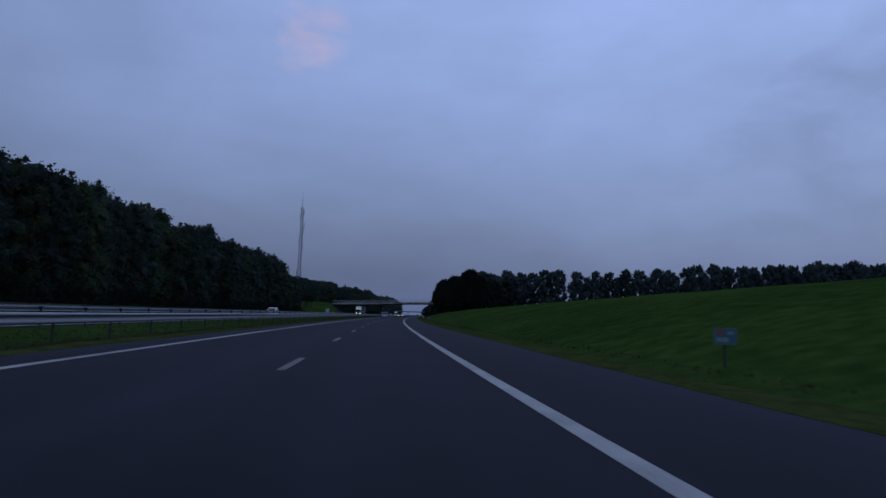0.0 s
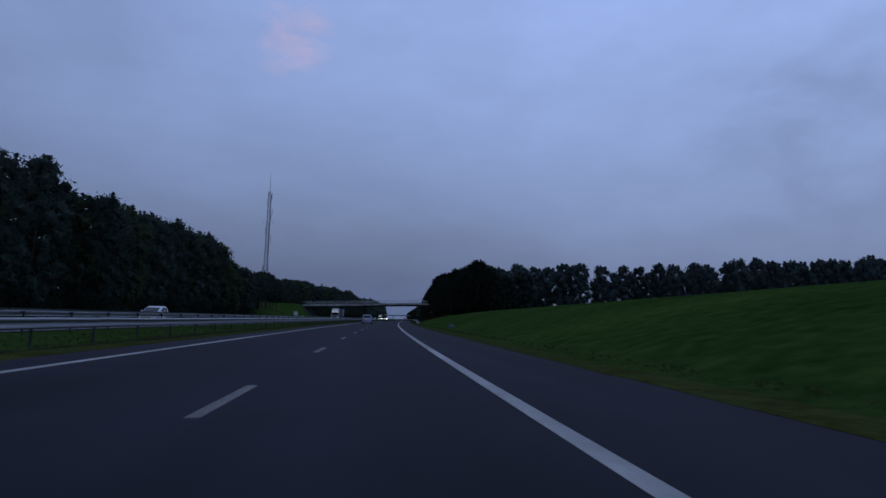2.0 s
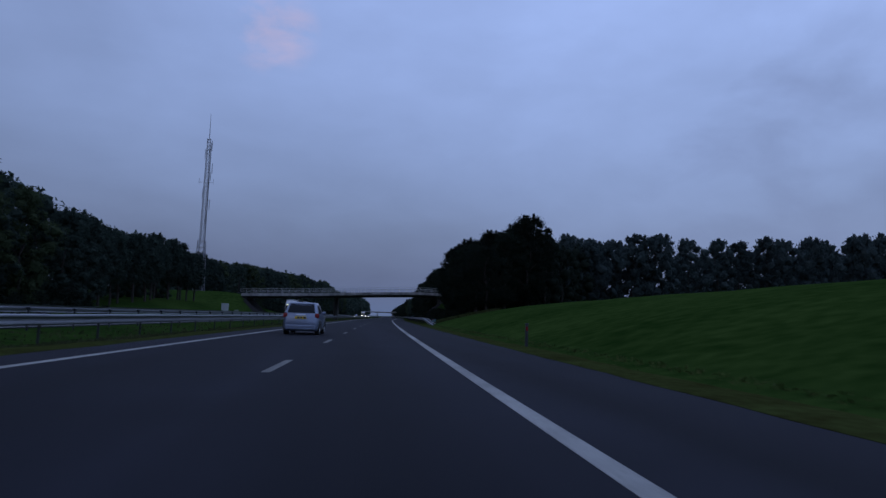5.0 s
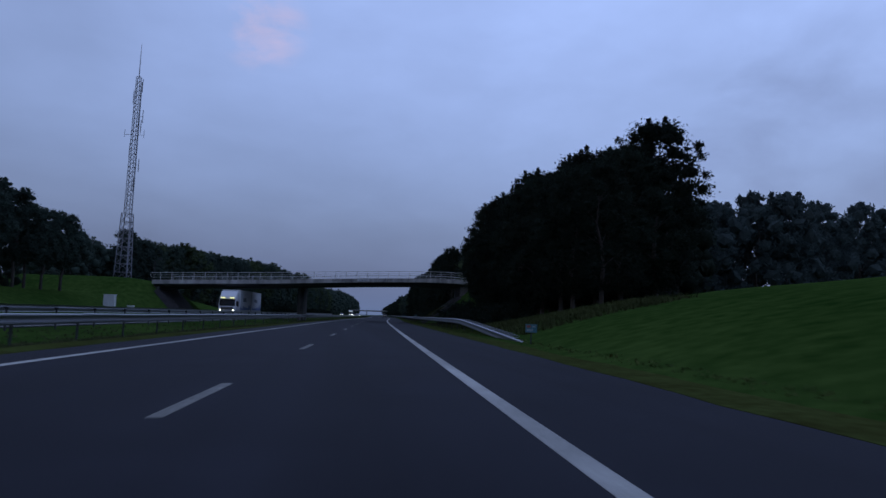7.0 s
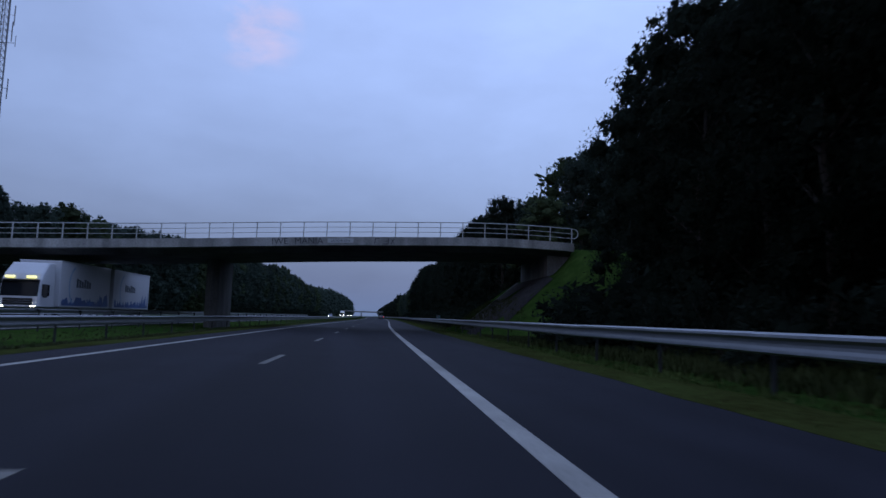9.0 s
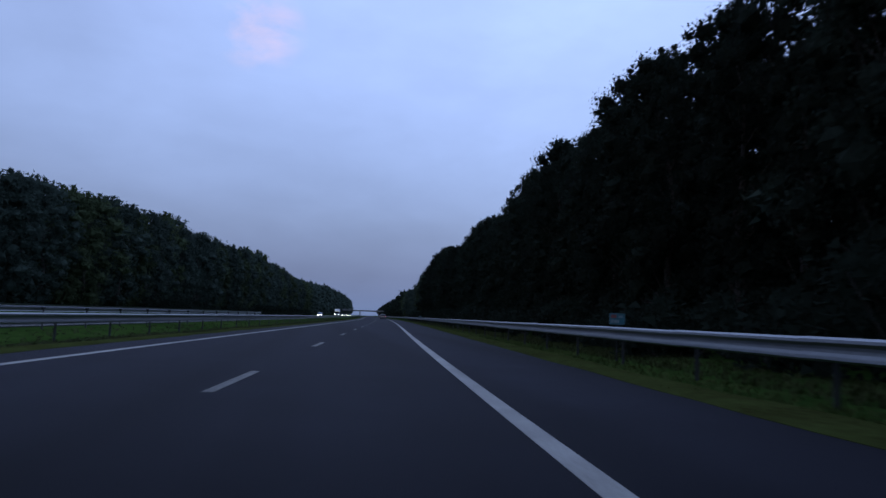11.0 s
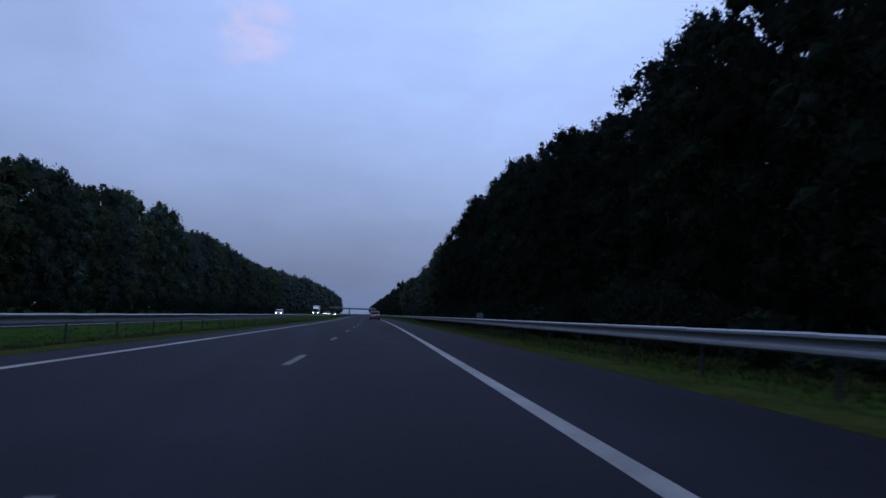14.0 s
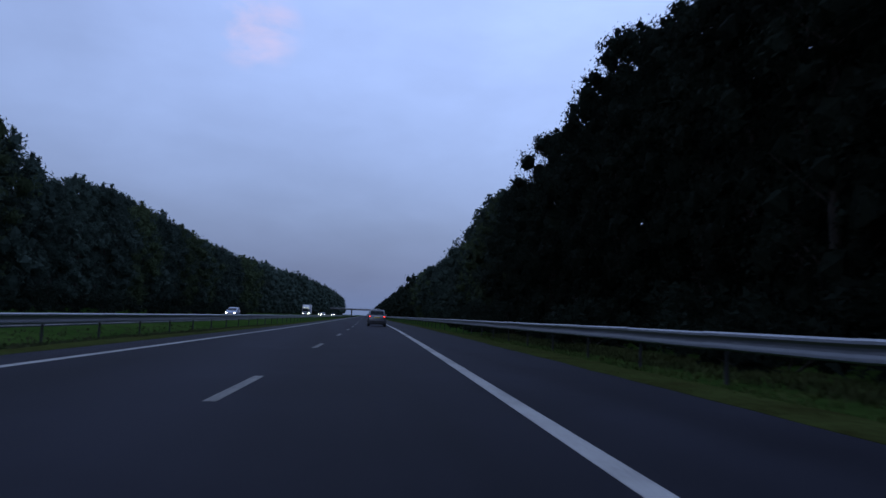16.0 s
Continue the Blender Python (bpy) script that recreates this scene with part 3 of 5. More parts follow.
LAB = "tall dark green deciduous tree in the roadside wood"
NEAR = [tree_proto(11 + i, h, r, lo, 120, 0.135, LEAF_SHADED, clumps=c, label=LAB, core=0.46, mid=0.6, deep_size=0.22) for i, (h, r, lo, c) in enumerate((
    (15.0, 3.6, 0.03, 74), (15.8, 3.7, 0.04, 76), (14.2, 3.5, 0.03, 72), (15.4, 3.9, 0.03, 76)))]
COPSE = [tree_proto(111 + i, h, r, lo, 120, 0.155, LEAF_SHADED, clumps=c, label="broad dark green tree of the copse on the bank", core=0.38, mid=0.65, deep_size=0.24) for i, (h, r, lo, c) in enumerate((
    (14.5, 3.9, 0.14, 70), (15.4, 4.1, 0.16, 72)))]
WOOD = [tree_proto(31 + i, h, r, lo, 46, 0.31, m, clumps=c, label=LAB, core=0.5, mid=0.5, deep_size=0.38) for i, (h, r, lo, m, c) in enumerate((
    (15.0, 3.5, 0.04, LEAF, 48), (15.8, 3.4, 0.05, LEAF, 48), (14.3, 3.7, 0.04, LEAF_PALE, 46), (16.2, 3.3, 0.05, LEAF, 50)))]
BARE = [tree_proto(131 + i, h, r, 0.30, 60, 0.26, LEAF, clumps=50, label="tall dark tree with a bare lower trunk on the grassy slope", core=0.46, mid=0.5, deep_size=0.36) for i, (h, r) in enumerate(((14.0, 3.0), (15.0, 3.2), (13.2, 2.9)))]
ROW = [tree_proto(51 + i, h, r, lo, 32, 0.46, LEAF_HAZED, clumps=44, label="round-crowned dark tree standing in a row along the field", core=0.62, mid=0.5, deep_size=0.55) for i, (h, r, lo) in enumerate((
    (13.0, 3.9, 0.03), (14.0, 4.1, 0.04), (12.4, 3.8, 0.03)))]
BUSH = [bush_proto(71 + i, h, 1.9, 64, 0.14, m) for i, (h, m) in enumerate(((2.6, LEAF_SHADED), (3.4, LEAF_SHADED), (2.0, LEAF_SHADED)))]
BACK = [tree_proto(91 + i, h, 3.8, 0.04, 16, 0.45, LEAF_HAZED, clumps=26, label=LAB, core=0.5, mid=0.4, deep_size=0.66, spire=1) for i, h in enumerate((15.0, 15.8, 14.4))]
USED = set()


def place_of(rd, s, u, size):
    return stand(s, u, height(s, u) - 0.05, rd.uniform(0, 360)) @ Matrix.Diagonal((size * rd.uniform(0.9, 1.12), size * rd.uniform(0.9, 1.12), size, 1))


def plant_at(p, m):
    if p.name not in USED:
        USED.add(p.name)
        p.matrix_world = m
    else:
        copy_thing(p, m @ Matrix.Diagonal((*[1 / v for v in p.scale], 1)))


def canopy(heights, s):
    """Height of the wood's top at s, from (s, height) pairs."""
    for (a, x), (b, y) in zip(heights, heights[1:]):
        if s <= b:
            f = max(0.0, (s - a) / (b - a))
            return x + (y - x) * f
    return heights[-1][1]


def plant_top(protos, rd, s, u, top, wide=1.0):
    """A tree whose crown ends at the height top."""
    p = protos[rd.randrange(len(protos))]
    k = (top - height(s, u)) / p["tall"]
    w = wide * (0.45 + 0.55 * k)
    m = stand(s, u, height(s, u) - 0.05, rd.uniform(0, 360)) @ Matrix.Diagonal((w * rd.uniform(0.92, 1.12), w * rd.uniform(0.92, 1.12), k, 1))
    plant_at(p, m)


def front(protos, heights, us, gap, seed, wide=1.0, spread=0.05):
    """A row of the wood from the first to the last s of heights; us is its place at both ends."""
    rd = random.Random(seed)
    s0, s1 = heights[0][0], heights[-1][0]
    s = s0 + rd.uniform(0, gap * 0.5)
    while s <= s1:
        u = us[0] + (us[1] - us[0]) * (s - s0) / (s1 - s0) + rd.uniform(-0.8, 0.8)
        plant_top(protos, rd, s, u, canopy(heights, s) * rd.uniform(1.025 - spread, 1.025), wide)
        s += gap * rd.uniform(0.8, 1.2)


def spots(s0, s1, us, gap, size, rd, skip=None):
    for u in us:
        s = s0 + rd.uniform(0, gap)
        while s < s1:
            uu = u + rd.uniform(-1.2, 1.2)
            k = size * rd.uniform(0.90, 1.09)
            if not (skip and skip(s, uu)):
                yield s, uu, k
            s += gap * rd.uniform(0.75, 1.3)


def bushes(s0, s1, us, gap, size, seed, skip=None):
    rd = random.Random(seed)
    for s, u, k in spots(s0, s1, us, gap, size, rd, skip):
        plant_at(BUSH[rd.randrange(len(BUSH))], place_of(rd, s, u, k))


def raw(mesh):
    v = np.empty(len(mesh.vertices) * 3)
    mesh.vertices.foreach_get("co", v)
    lp = np.empty(len(mesh.loops), dtype=np.int64)
    mesh.loops.foreach_get("vertex_index", lp)
    tot = np.empty(len(mesh.polygons), dtype=np.int64)
    mesh.polygons.foreach_get("loop_total", tot)
    return v.reshape(-1, 3), lp, tot


def wood_stuff(name, places, label, leaves):
    """Trees deep in the wood, too many to tell apart, joined into one mesh."""
    src = [[raw(c.data) for c in p.children] for p in BACK]
    V, LP, TT, MI, base = [], [], [], [], 0
    for i, m in enumerate(places):
        for j, (v, lp, tot) in enumerate(src[i % len(src)]):
            mm = np.array(m)
            V.append(v @ mm[:3, :3].T + mm[:3, 3])
            LP.append(lp + base)
            TT.append(tot)
            MI.append(np.full(len(tot), 0 if BACK[0].children[j].name.startswith("trunk") else 1))
            base += len(v)
    V, LP, TT, MI = np.vstack(V), np.concatenate(LP), np.concatenate(TT), np.concatenate(MI)
    mesh = bpy.data.meshes.new(name)
    mesh.vertices.add(len(V))
    mesh.vertices.foreach_set("co", V.ravel())
    mesh.loops.add(len(LP))
    mesh.loops.foreach_set("vertex_index", LP)
    mesh.polygons.add(len(TT))
    mesh.polygons.foreach_set("loop_start", np.concatenate([[0], np.cumsum(TT)[:-1]]))
    mesh.polygons.foreach_set("loop_total", TT)
    mesh.materials.append(BARK)
    mesh.materials.append(leaves)
    mesh.polygons.foreach_set("material_index", MI)
    mesh.update(calc_edges=True)
    mesh.validate()
    tagged(new(name, mesh), label, "woodland", kind="stuff")


def near_bridge(s, u):
    return abs(s - BRIDGE_S) < 7.8


def copse(s, u):
    return near_bridge(s, u) or u > 0.55 * (s - 188) - 3.5


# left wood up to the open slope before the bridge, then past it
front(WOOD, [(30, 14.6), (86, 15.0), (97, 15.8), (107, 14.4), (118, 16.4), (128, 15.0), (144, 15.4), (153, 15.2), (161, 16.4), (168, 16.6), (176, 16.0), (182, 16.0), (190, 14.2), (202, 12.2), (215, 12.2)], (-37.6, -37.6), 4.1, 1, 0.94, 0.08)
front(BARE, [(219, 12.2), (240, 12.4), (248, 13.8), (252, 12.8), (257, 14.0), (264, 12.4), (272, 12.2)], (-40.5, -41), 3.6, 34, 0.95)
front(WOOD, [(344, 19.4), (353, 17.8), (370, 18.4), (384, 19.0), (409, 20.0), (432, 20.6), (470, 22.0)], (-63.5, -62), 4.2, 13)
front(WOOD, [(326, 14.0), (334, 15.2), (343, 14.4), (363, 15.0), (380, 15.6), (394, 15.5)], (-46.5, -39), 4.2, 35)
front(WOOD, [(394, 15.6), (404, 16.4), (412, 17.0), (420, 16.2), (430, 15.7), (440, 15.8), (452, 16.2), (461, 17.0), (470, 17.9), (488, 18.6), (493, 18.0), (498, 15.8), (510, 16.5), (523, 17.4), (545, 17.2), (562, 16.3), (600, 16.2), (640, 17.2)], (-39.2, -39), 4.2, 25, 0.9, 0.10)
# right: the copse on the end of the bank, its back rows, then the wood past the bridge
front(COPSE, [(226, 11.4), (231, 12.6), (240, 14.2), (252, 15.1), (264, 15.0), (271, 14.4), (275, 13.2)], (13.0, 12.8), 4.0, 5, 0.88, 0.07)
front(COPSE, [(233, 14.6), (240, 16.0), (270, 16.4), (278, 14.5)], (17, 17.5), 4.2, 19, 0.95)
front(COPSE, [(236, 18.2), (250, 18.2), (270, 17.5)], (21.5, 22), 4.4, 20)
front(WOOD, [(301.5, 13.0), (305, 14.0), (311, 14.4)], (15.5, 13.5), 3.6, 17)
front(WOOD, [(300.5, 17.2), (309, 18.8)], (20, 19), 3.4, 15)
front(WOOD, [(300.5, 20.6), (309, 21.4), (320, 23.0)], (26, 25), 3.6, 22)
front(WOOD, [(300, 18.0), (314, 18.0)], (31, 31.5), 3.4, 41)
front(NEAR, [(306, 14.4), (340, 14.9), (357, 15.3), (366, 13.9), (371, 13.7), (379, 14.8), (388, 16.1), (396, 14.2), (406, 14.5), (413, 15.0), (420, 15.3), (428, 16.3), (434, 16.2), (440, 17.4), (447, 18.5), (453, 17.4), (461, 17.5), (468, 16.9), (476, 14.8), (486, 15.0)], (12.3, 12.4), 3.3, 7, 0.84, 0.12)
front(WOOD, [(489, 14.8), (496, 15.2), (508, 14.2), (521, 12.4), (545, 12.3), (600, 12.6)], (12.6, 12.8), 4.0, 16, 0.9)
bushes(262, 271.6, (9.4, 11.4, 13.8, 16.0), 2.0, 1.3, 31)
bushes(240, 268, (9.4, 12.0), 2.8, 0.9, 10)
bushes(302, 500, (9.1,), 2.6, 1.0, 11, near_bridge)
bushes(30, 600, (-34,), 6.0, 1.1, 12, lambda s, u: 214 < s < 390)


def back_rows():
    rd = random.Random(77)
    left, right = [], []
    for s0, s1, us, gap, size, skip in ((30, 125, (-42, -48.5), 6.0, 0.98, None), (125, 190, (-42, -48), 6.0, 1.02, None), (190, 216, (-42.5, -48), 5.0, 0.95, None), (216, 272, (-47.5, -53), 5.0, 0.72, None), (256, 366, (-67, -72, -78), 5.0, 0.98, lambda s, u: s < 318 - 0.4 * (u + 67)),
                                        (345, 640, (-50,), 6.2, 1.0, None), (385, 640, (-44,), 6.2, 1.0, None), (640, 760, (-38, -44), 8.0, 1.15, None), (760, 900, (-38, -44), 9.0, 1.35, None), (900, 1400, (-38, -44), 10.0, 1.5, None)):
        left += [place_of(rd, s, u, k) for s, u, k in spots(s0, s1, us, gap, size, rd, skip)]
    for s0, s1, us, gap, size, skip in ((240, 275, (27, 33, 39), 5.0, 1.0, copse), (310, 436, (16.4, 22, 28), 4.4, 0.88, near_bridge), (436, 474, (16.8, 23), 4.4, 1.08, None), (474, 600, (17.5, 23), 5.0, 0.82, None), (600, 1400, (13.5, 20), 9.0, 0.88, None)):
        right += [place_of(rd, s, u, k) for s, u, k in spots(s0, s1, us, gap, size, rd, skip)]
    wood_stuff("wood_left", left, "dense dark green broadleaf wood behind the forest edge", LEAF)
    # right-hand wood takes the leaf copy with shade in its colour
    wood_stuff("wood_right", right, "dense dark green broadleaf wood beside the hard shoulder", LEAF_SHADED)
    for p in BACK:
        for c in list(p.children):
            bpy.data.objects.remove(c)
        bpy.data.objects.remove(p)


back_rows()


def tree_row():
    rd = random.Random(21)
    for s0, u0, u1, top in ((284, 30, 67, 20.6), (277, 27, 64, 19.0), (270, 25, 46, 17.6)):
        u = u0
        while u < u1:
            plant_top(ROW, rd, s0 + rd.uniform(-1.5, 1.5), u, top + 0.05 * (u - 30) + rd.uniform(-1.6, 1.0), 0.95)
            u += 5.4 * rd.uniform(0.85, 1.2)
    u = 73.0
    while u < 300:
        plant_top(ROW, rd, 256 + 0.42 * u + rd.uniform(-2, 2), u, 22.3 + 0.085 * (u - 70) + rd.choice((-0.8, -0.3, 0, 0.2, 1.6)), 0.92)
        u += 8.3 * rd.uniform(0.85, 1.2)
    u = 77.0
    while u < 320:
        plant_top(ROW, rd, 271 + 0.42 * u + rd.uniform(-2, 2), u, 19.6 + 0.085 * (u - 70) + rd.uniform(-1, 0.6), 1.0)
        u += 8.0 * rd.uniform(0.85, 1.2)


tree_row()


# ---- radio mast ----
MAST = material("mast_steel", (0.20, 0.205, 0.22), 0.6, metal=0.4, spread=0.15)


def radio_mast(s, u, base, top):
    root = thing("radio_mast", stand(s, u, base), "tall grey steel lattice radio mast with antennas behind the slope", "mast")
    h = top - base

    def lattice(name, z0, z1, w0, w1, bays, r):
        bm = bmesh.new()
        cor = [(1, 1), (-1, 1), (-1, -1), (1, -1)]
        ring = lambda f: [Vector((cx * (w0 + (w1 - w0) * f) / 2, cy * (w0 + (w1 - w0) * f) / 2, z0 + (z1 - z0) * f)) for cx, cy in cor]
        for i in range(bays):
            a, b = ring(i / bays), ring((i + 1) / bays)
            for j in range(4):
                tube(bm, a[j], b[j], r, n=5, caps=False)
                tube(bm, a[j], b[(j + 1) % 4], r * 0.55, n=4, caps=False)
                tube(bm, b[j], b[(j + 1) % 4], r * 0.55, n=4, caps=False)
        part(name, bm, MAST, root)
    lattice("tower_base", 0, h * 0.30, 3.0, 1.9, 9, 0.12)
    lattice("shaft", h * 0.30, h * 0.86, 1.25, 0.85, 30, 0.07)
    part("spire", tubem((0, 0, h * 0.86), (0, 0, h), 0.12, 0.05), MAST, root)
    bm = bmesh.new()
    tube(bm, (0.9, 0.2, 0), (0.75, 0.2, h * 0.84), 0.14, 0.10, n=8)
    part("cable_duct", bm, MAST, root)
    rd = random.Random(4)
    for z in (0.42, 0.50, 0.56, 0.66, 0.70, 0.78, 0.82):
        a = rd.uniform(0, 6.28)
        bm = bmesh.new()
        d = Vector((math.cos(a), math.sin(a), 0))
        tube(bm, d * 0.5 + Vector((0, 0, h * z)), d * 1.5 + Vector((0, 0, h * z)), 0.04, n=5)
        tube(bm, d * 1.5 + Vector((0, 0, h * z - 1.6)), d * 1.5 + Vector((0, 0, h * z + 1.6)), 0.09, n=6)
        part("antenna", bm, MAST, root)
    bm = bmesh.new()
    tube(bm, (-2.2, 0, h * 0.62), (2.2, 0, h * 0.62), 0.05, n=5)
    for x in (-2.2, 2.2):
        tube(bm, (x, 0, h * 0.62 - 0.6), (x, 0, h * 0.62 + 1.2), 0.05, n=5)
    part("crossarm", bm, MAST, root)


radio_mast(340, -61.6, 5.0, 63.8)


# ---- vehicles ----
def paint(name, colour):
    return material(name, colour, 0.35, metal=0.35, spread=0.06, scale=1.5, fine=12, coat=0.6)


SILVER_BLUE = paint("silver_blue_paint", (0.17, 0.20, 0.27))
SILVER_GREY = paint("silver_grey_paint", (0.10, 0.10, 0.11))
DARK_PAINT = paint("dark_paint", (0.05, 0.055, 0.065))
WHITE_PAINT = material("white_paint", (0.48, 0.49, 0.51), 0.45, spread=0.05, scale=0.6, fine=8, coat=0.3)
GLASS = material("tinted_glass", (0.012, 0.014, 0.017), 0.12, spread=0.1, spec=0.12)
BLACK_PLASTIC = material("black_plastic", (0.018, 0.018, 0.02), 0.6, spread=0.15)
RUBBER = material("rubber", (0.016, 0.016, 0.017), 0.85, spread=0.2)
ALLOY = material("alloy", (0.42, 0.43, 0.44), 0.35, metal=0.8, spread=0.1)
CHROME = material("chrome", (0.7, 0.7, 0.72), 0.12, metal=1.0, spread=0.03)
RED_LENS = material("red_lens", (0.20, 0.012, 0.012), 0.25, spread=0.1)
RED_LIT = material("lit_tail_lamp", (0.5, 0.05, 0.03), 0.3, emit=(1.0, 0.045, 0.03, 4.0))
CLEAR_LENS = material("clear_lens", (0.55, 0.56, 0.58), 0.1, spread=0.05)
HEADLAMP = material("lit_headlamp", (0.9, 0.9, 0.85), 0.2, emit=(1.0, 0.93, 0.72, 14.0))
MARKER = material("lit_marker_board", (0.8, 0.75, 0.4), 0.4, emit=(0.95, 0.92, 0.35, 1.0))
PLATE = material("yellow_plate", (0.62, 0.42, 0.02), 0.4, spread=0.05)
PLATE_MARK = material("plate_marks", (0.02, 0.02, 0.02), 0.5)


class Shell:
    """A car body as a stack of rounded plans: rows of (height, half width, rear, front, corner, bow)."""

    def __init__(self, rows):
        self.rows = rows

    def row(self, z):
        r = self.rows
        for a, b in zip(r, r[1:]):
            if z <= b[0]:
                f = max(0.0, (z - a[0]) / (b[0] - a[0]))
                return [p + (q - p) * f for p, q in zip(a, b)]
        return list(r[-1])

    def side(self, z, y, sgn, out=0.0):
        _, w, y0, y1, c, bow = self.row(z)
        m = (y0 + y1) / 2
        k = 1 - 0.05 * ((y - m) / ((y1 - y0) / 2)) ** 2
        return Vector((sgn * (w * k + out), y, z))

    def end(self, z, x, front, out=0.0):
        _, w, y0, y1, c, bow = self.row(z)
        d = bow * (x / w) ** 2
        return Vector((x, y1 - d + out if front else y0 + d - out, z))

    def loop(self, z):
        _, w, y0, y1, c, bow = self.row(z)
        pts = []
        xs = [-(w - c) + 2 * (w - c) * i / 8 for i in range(9)]
        pts += [self.end(z, x, False) for x in xs]
        ya, yb = y0 + bow + c, y1 - bow - c
        ka = self.side(z, ya, 1).x
        for i in range(1, 4):
            a = math.pi / 2 * i / 4
            pts.append(Vector(((w - c) + (ka - w + c) * math.sin(a), ya - (ya - self.end(z, w - c, False).y) * math.cos(a), z)))
        pts += [self.side(z, ya + (yb - ya) * i / 10, 1) for i in range(11)]
        for i in range(1, 4):
            a = math.pi / 2 * i / 4
            pts.append(Vector(((w - c) + (ka - w + c) * math.cos(a), yb + (self.end(z, w - c, True).y - yb) * math.sin(a), z)))
        pts += [self.end(z, x, True) for x in xs[::-1]]
        left = [Vector((-p.x, p.y, p.z)) for p in pts[9:9 + 17]][::-1]
        return pts + left

    def mesh(self, extra=3):
        bm = bmesh.new()
        prev = None
        zs = []
        for a, b in zip(self.rows, self.rows[1:]):
            n = max(1, round((b[0] - a[0]) / 0.09))
            zs += [a[0] + (b[0] - a[0]) * i / n for i in range(n)]
        zs.append(self.rows[-1][0])
        for z in zs:
            ring = [bm.verts.new(p) for p in self.loop(z)]
            if prev:
                n = len(ring)
                for i in range(n):
                    bm.faces.new((prev[i], prev[(i + 1) % n], ring[(i + 1) % n], ring[i]))
            else:
                bm.faces.new(ring[::-1])
            prev = ring
        c = bm.verts.new(sum((v.co for v in prev), Vector()) / len(prev) + Vector((0, 0, 0.035)))
        for i in range(len(prev)):
            bm.faces.new((prev[i], prev[(i + 1) % len(prev)], c))
        return bm


def patch(fn, nu, nv):
    bm = bmesh.new()
    g = [[bm.verts.new(fn(i / nu, j / nv)) for i in range(nu + 1)] for j in range(nv + 1)]
    for j in range(nv):
        for i in range(nu):
            bm.faces.new((g[j][i], g[j][i + 1], g[j + 1][i + 1], g[j + 1][i]))
    return bm


def lens(centre, w, h, d, front):
    """A rounded lamp lens."""
    bm = bmesh.new()
    x, y, z = centre
    box(bm, x - w / 2, x + w / 2, y - d, y + d, z - h / 2, z + h / 2, bevel=min(w, h) * 0.3)
    return bm


def wheel(parent, x, y, r, width, label=""):
    tyre = bmesh.new()
    prof = [(r * 0.66, -0.5), (r * 0.93, -0.5), (r, -0.36), (r, 0.36), (r * 0.93, 0.5), (r * 0.66, 0.5)]
    n = 22
    rings = []
    for i in range(n):
        a = 2 * math.pi * i / n
        rings.append([tyre.verts.new((x + o * width, y + q * math.cos(a), r + q * math.sin(a))) for q, o in prof])
    for i in range(n):
        for j in range(len(prof)):
            k = (j + 1) % len(prof)
            tyre.faces.new((rings[i][j], rings[(i + 1) % n][j], rings[(i + 1) % n][k], rings[i][k]))
    bmesh.ops.recalc_face_normals(tyre, faces=tyre.faces)
    w = part("wheel", tyre, RUBBER, parent)
    rim = bmesh.new()
    s = 1 if x > 0 else -1
    xo = x + s * width * 0.42
    tube(rim, (xo - s * 0.06, y, r), (xo - s * 0.02, y, r), r * 0.66, n=18)
    for i in range(7):
        a = 2 * math.pi * i / 7
        tube(rim, (xo, y, r), (xo, y + r * 0.62 * math.cos(a), r + r * 0.62 * math.sin(a)), 0.03, n=5)
    tube(rim, (xo - s * 0.02, y, r), (xo + s * 0.02, y, r), r * 0.16, n=10)
    part("rim", rim, ALLOY, w)
    return w


def plate(parent, y, z, rear=True, w=0.52):
    p = part("number_plate", boxm(-w / 2, w / 2, y - 0.012, y + 0.012, z - 0.055, z + 0.055, bevel=0.004), PLATE, parent, "yellow number plate")
    bm = bmesh.new()
    o = y - 0.016 if rear else y + 0.012
    for i, ww in enumerate((0.09, 0.07, 0.10)):
        x = -0.15 + i * 0.14
        box(bm, x, x + ww, o, o + 0.004, z - 0.035, z + 0.035)
    part("plate_bars", bm, PLATE_MARK, p, "dark bars")


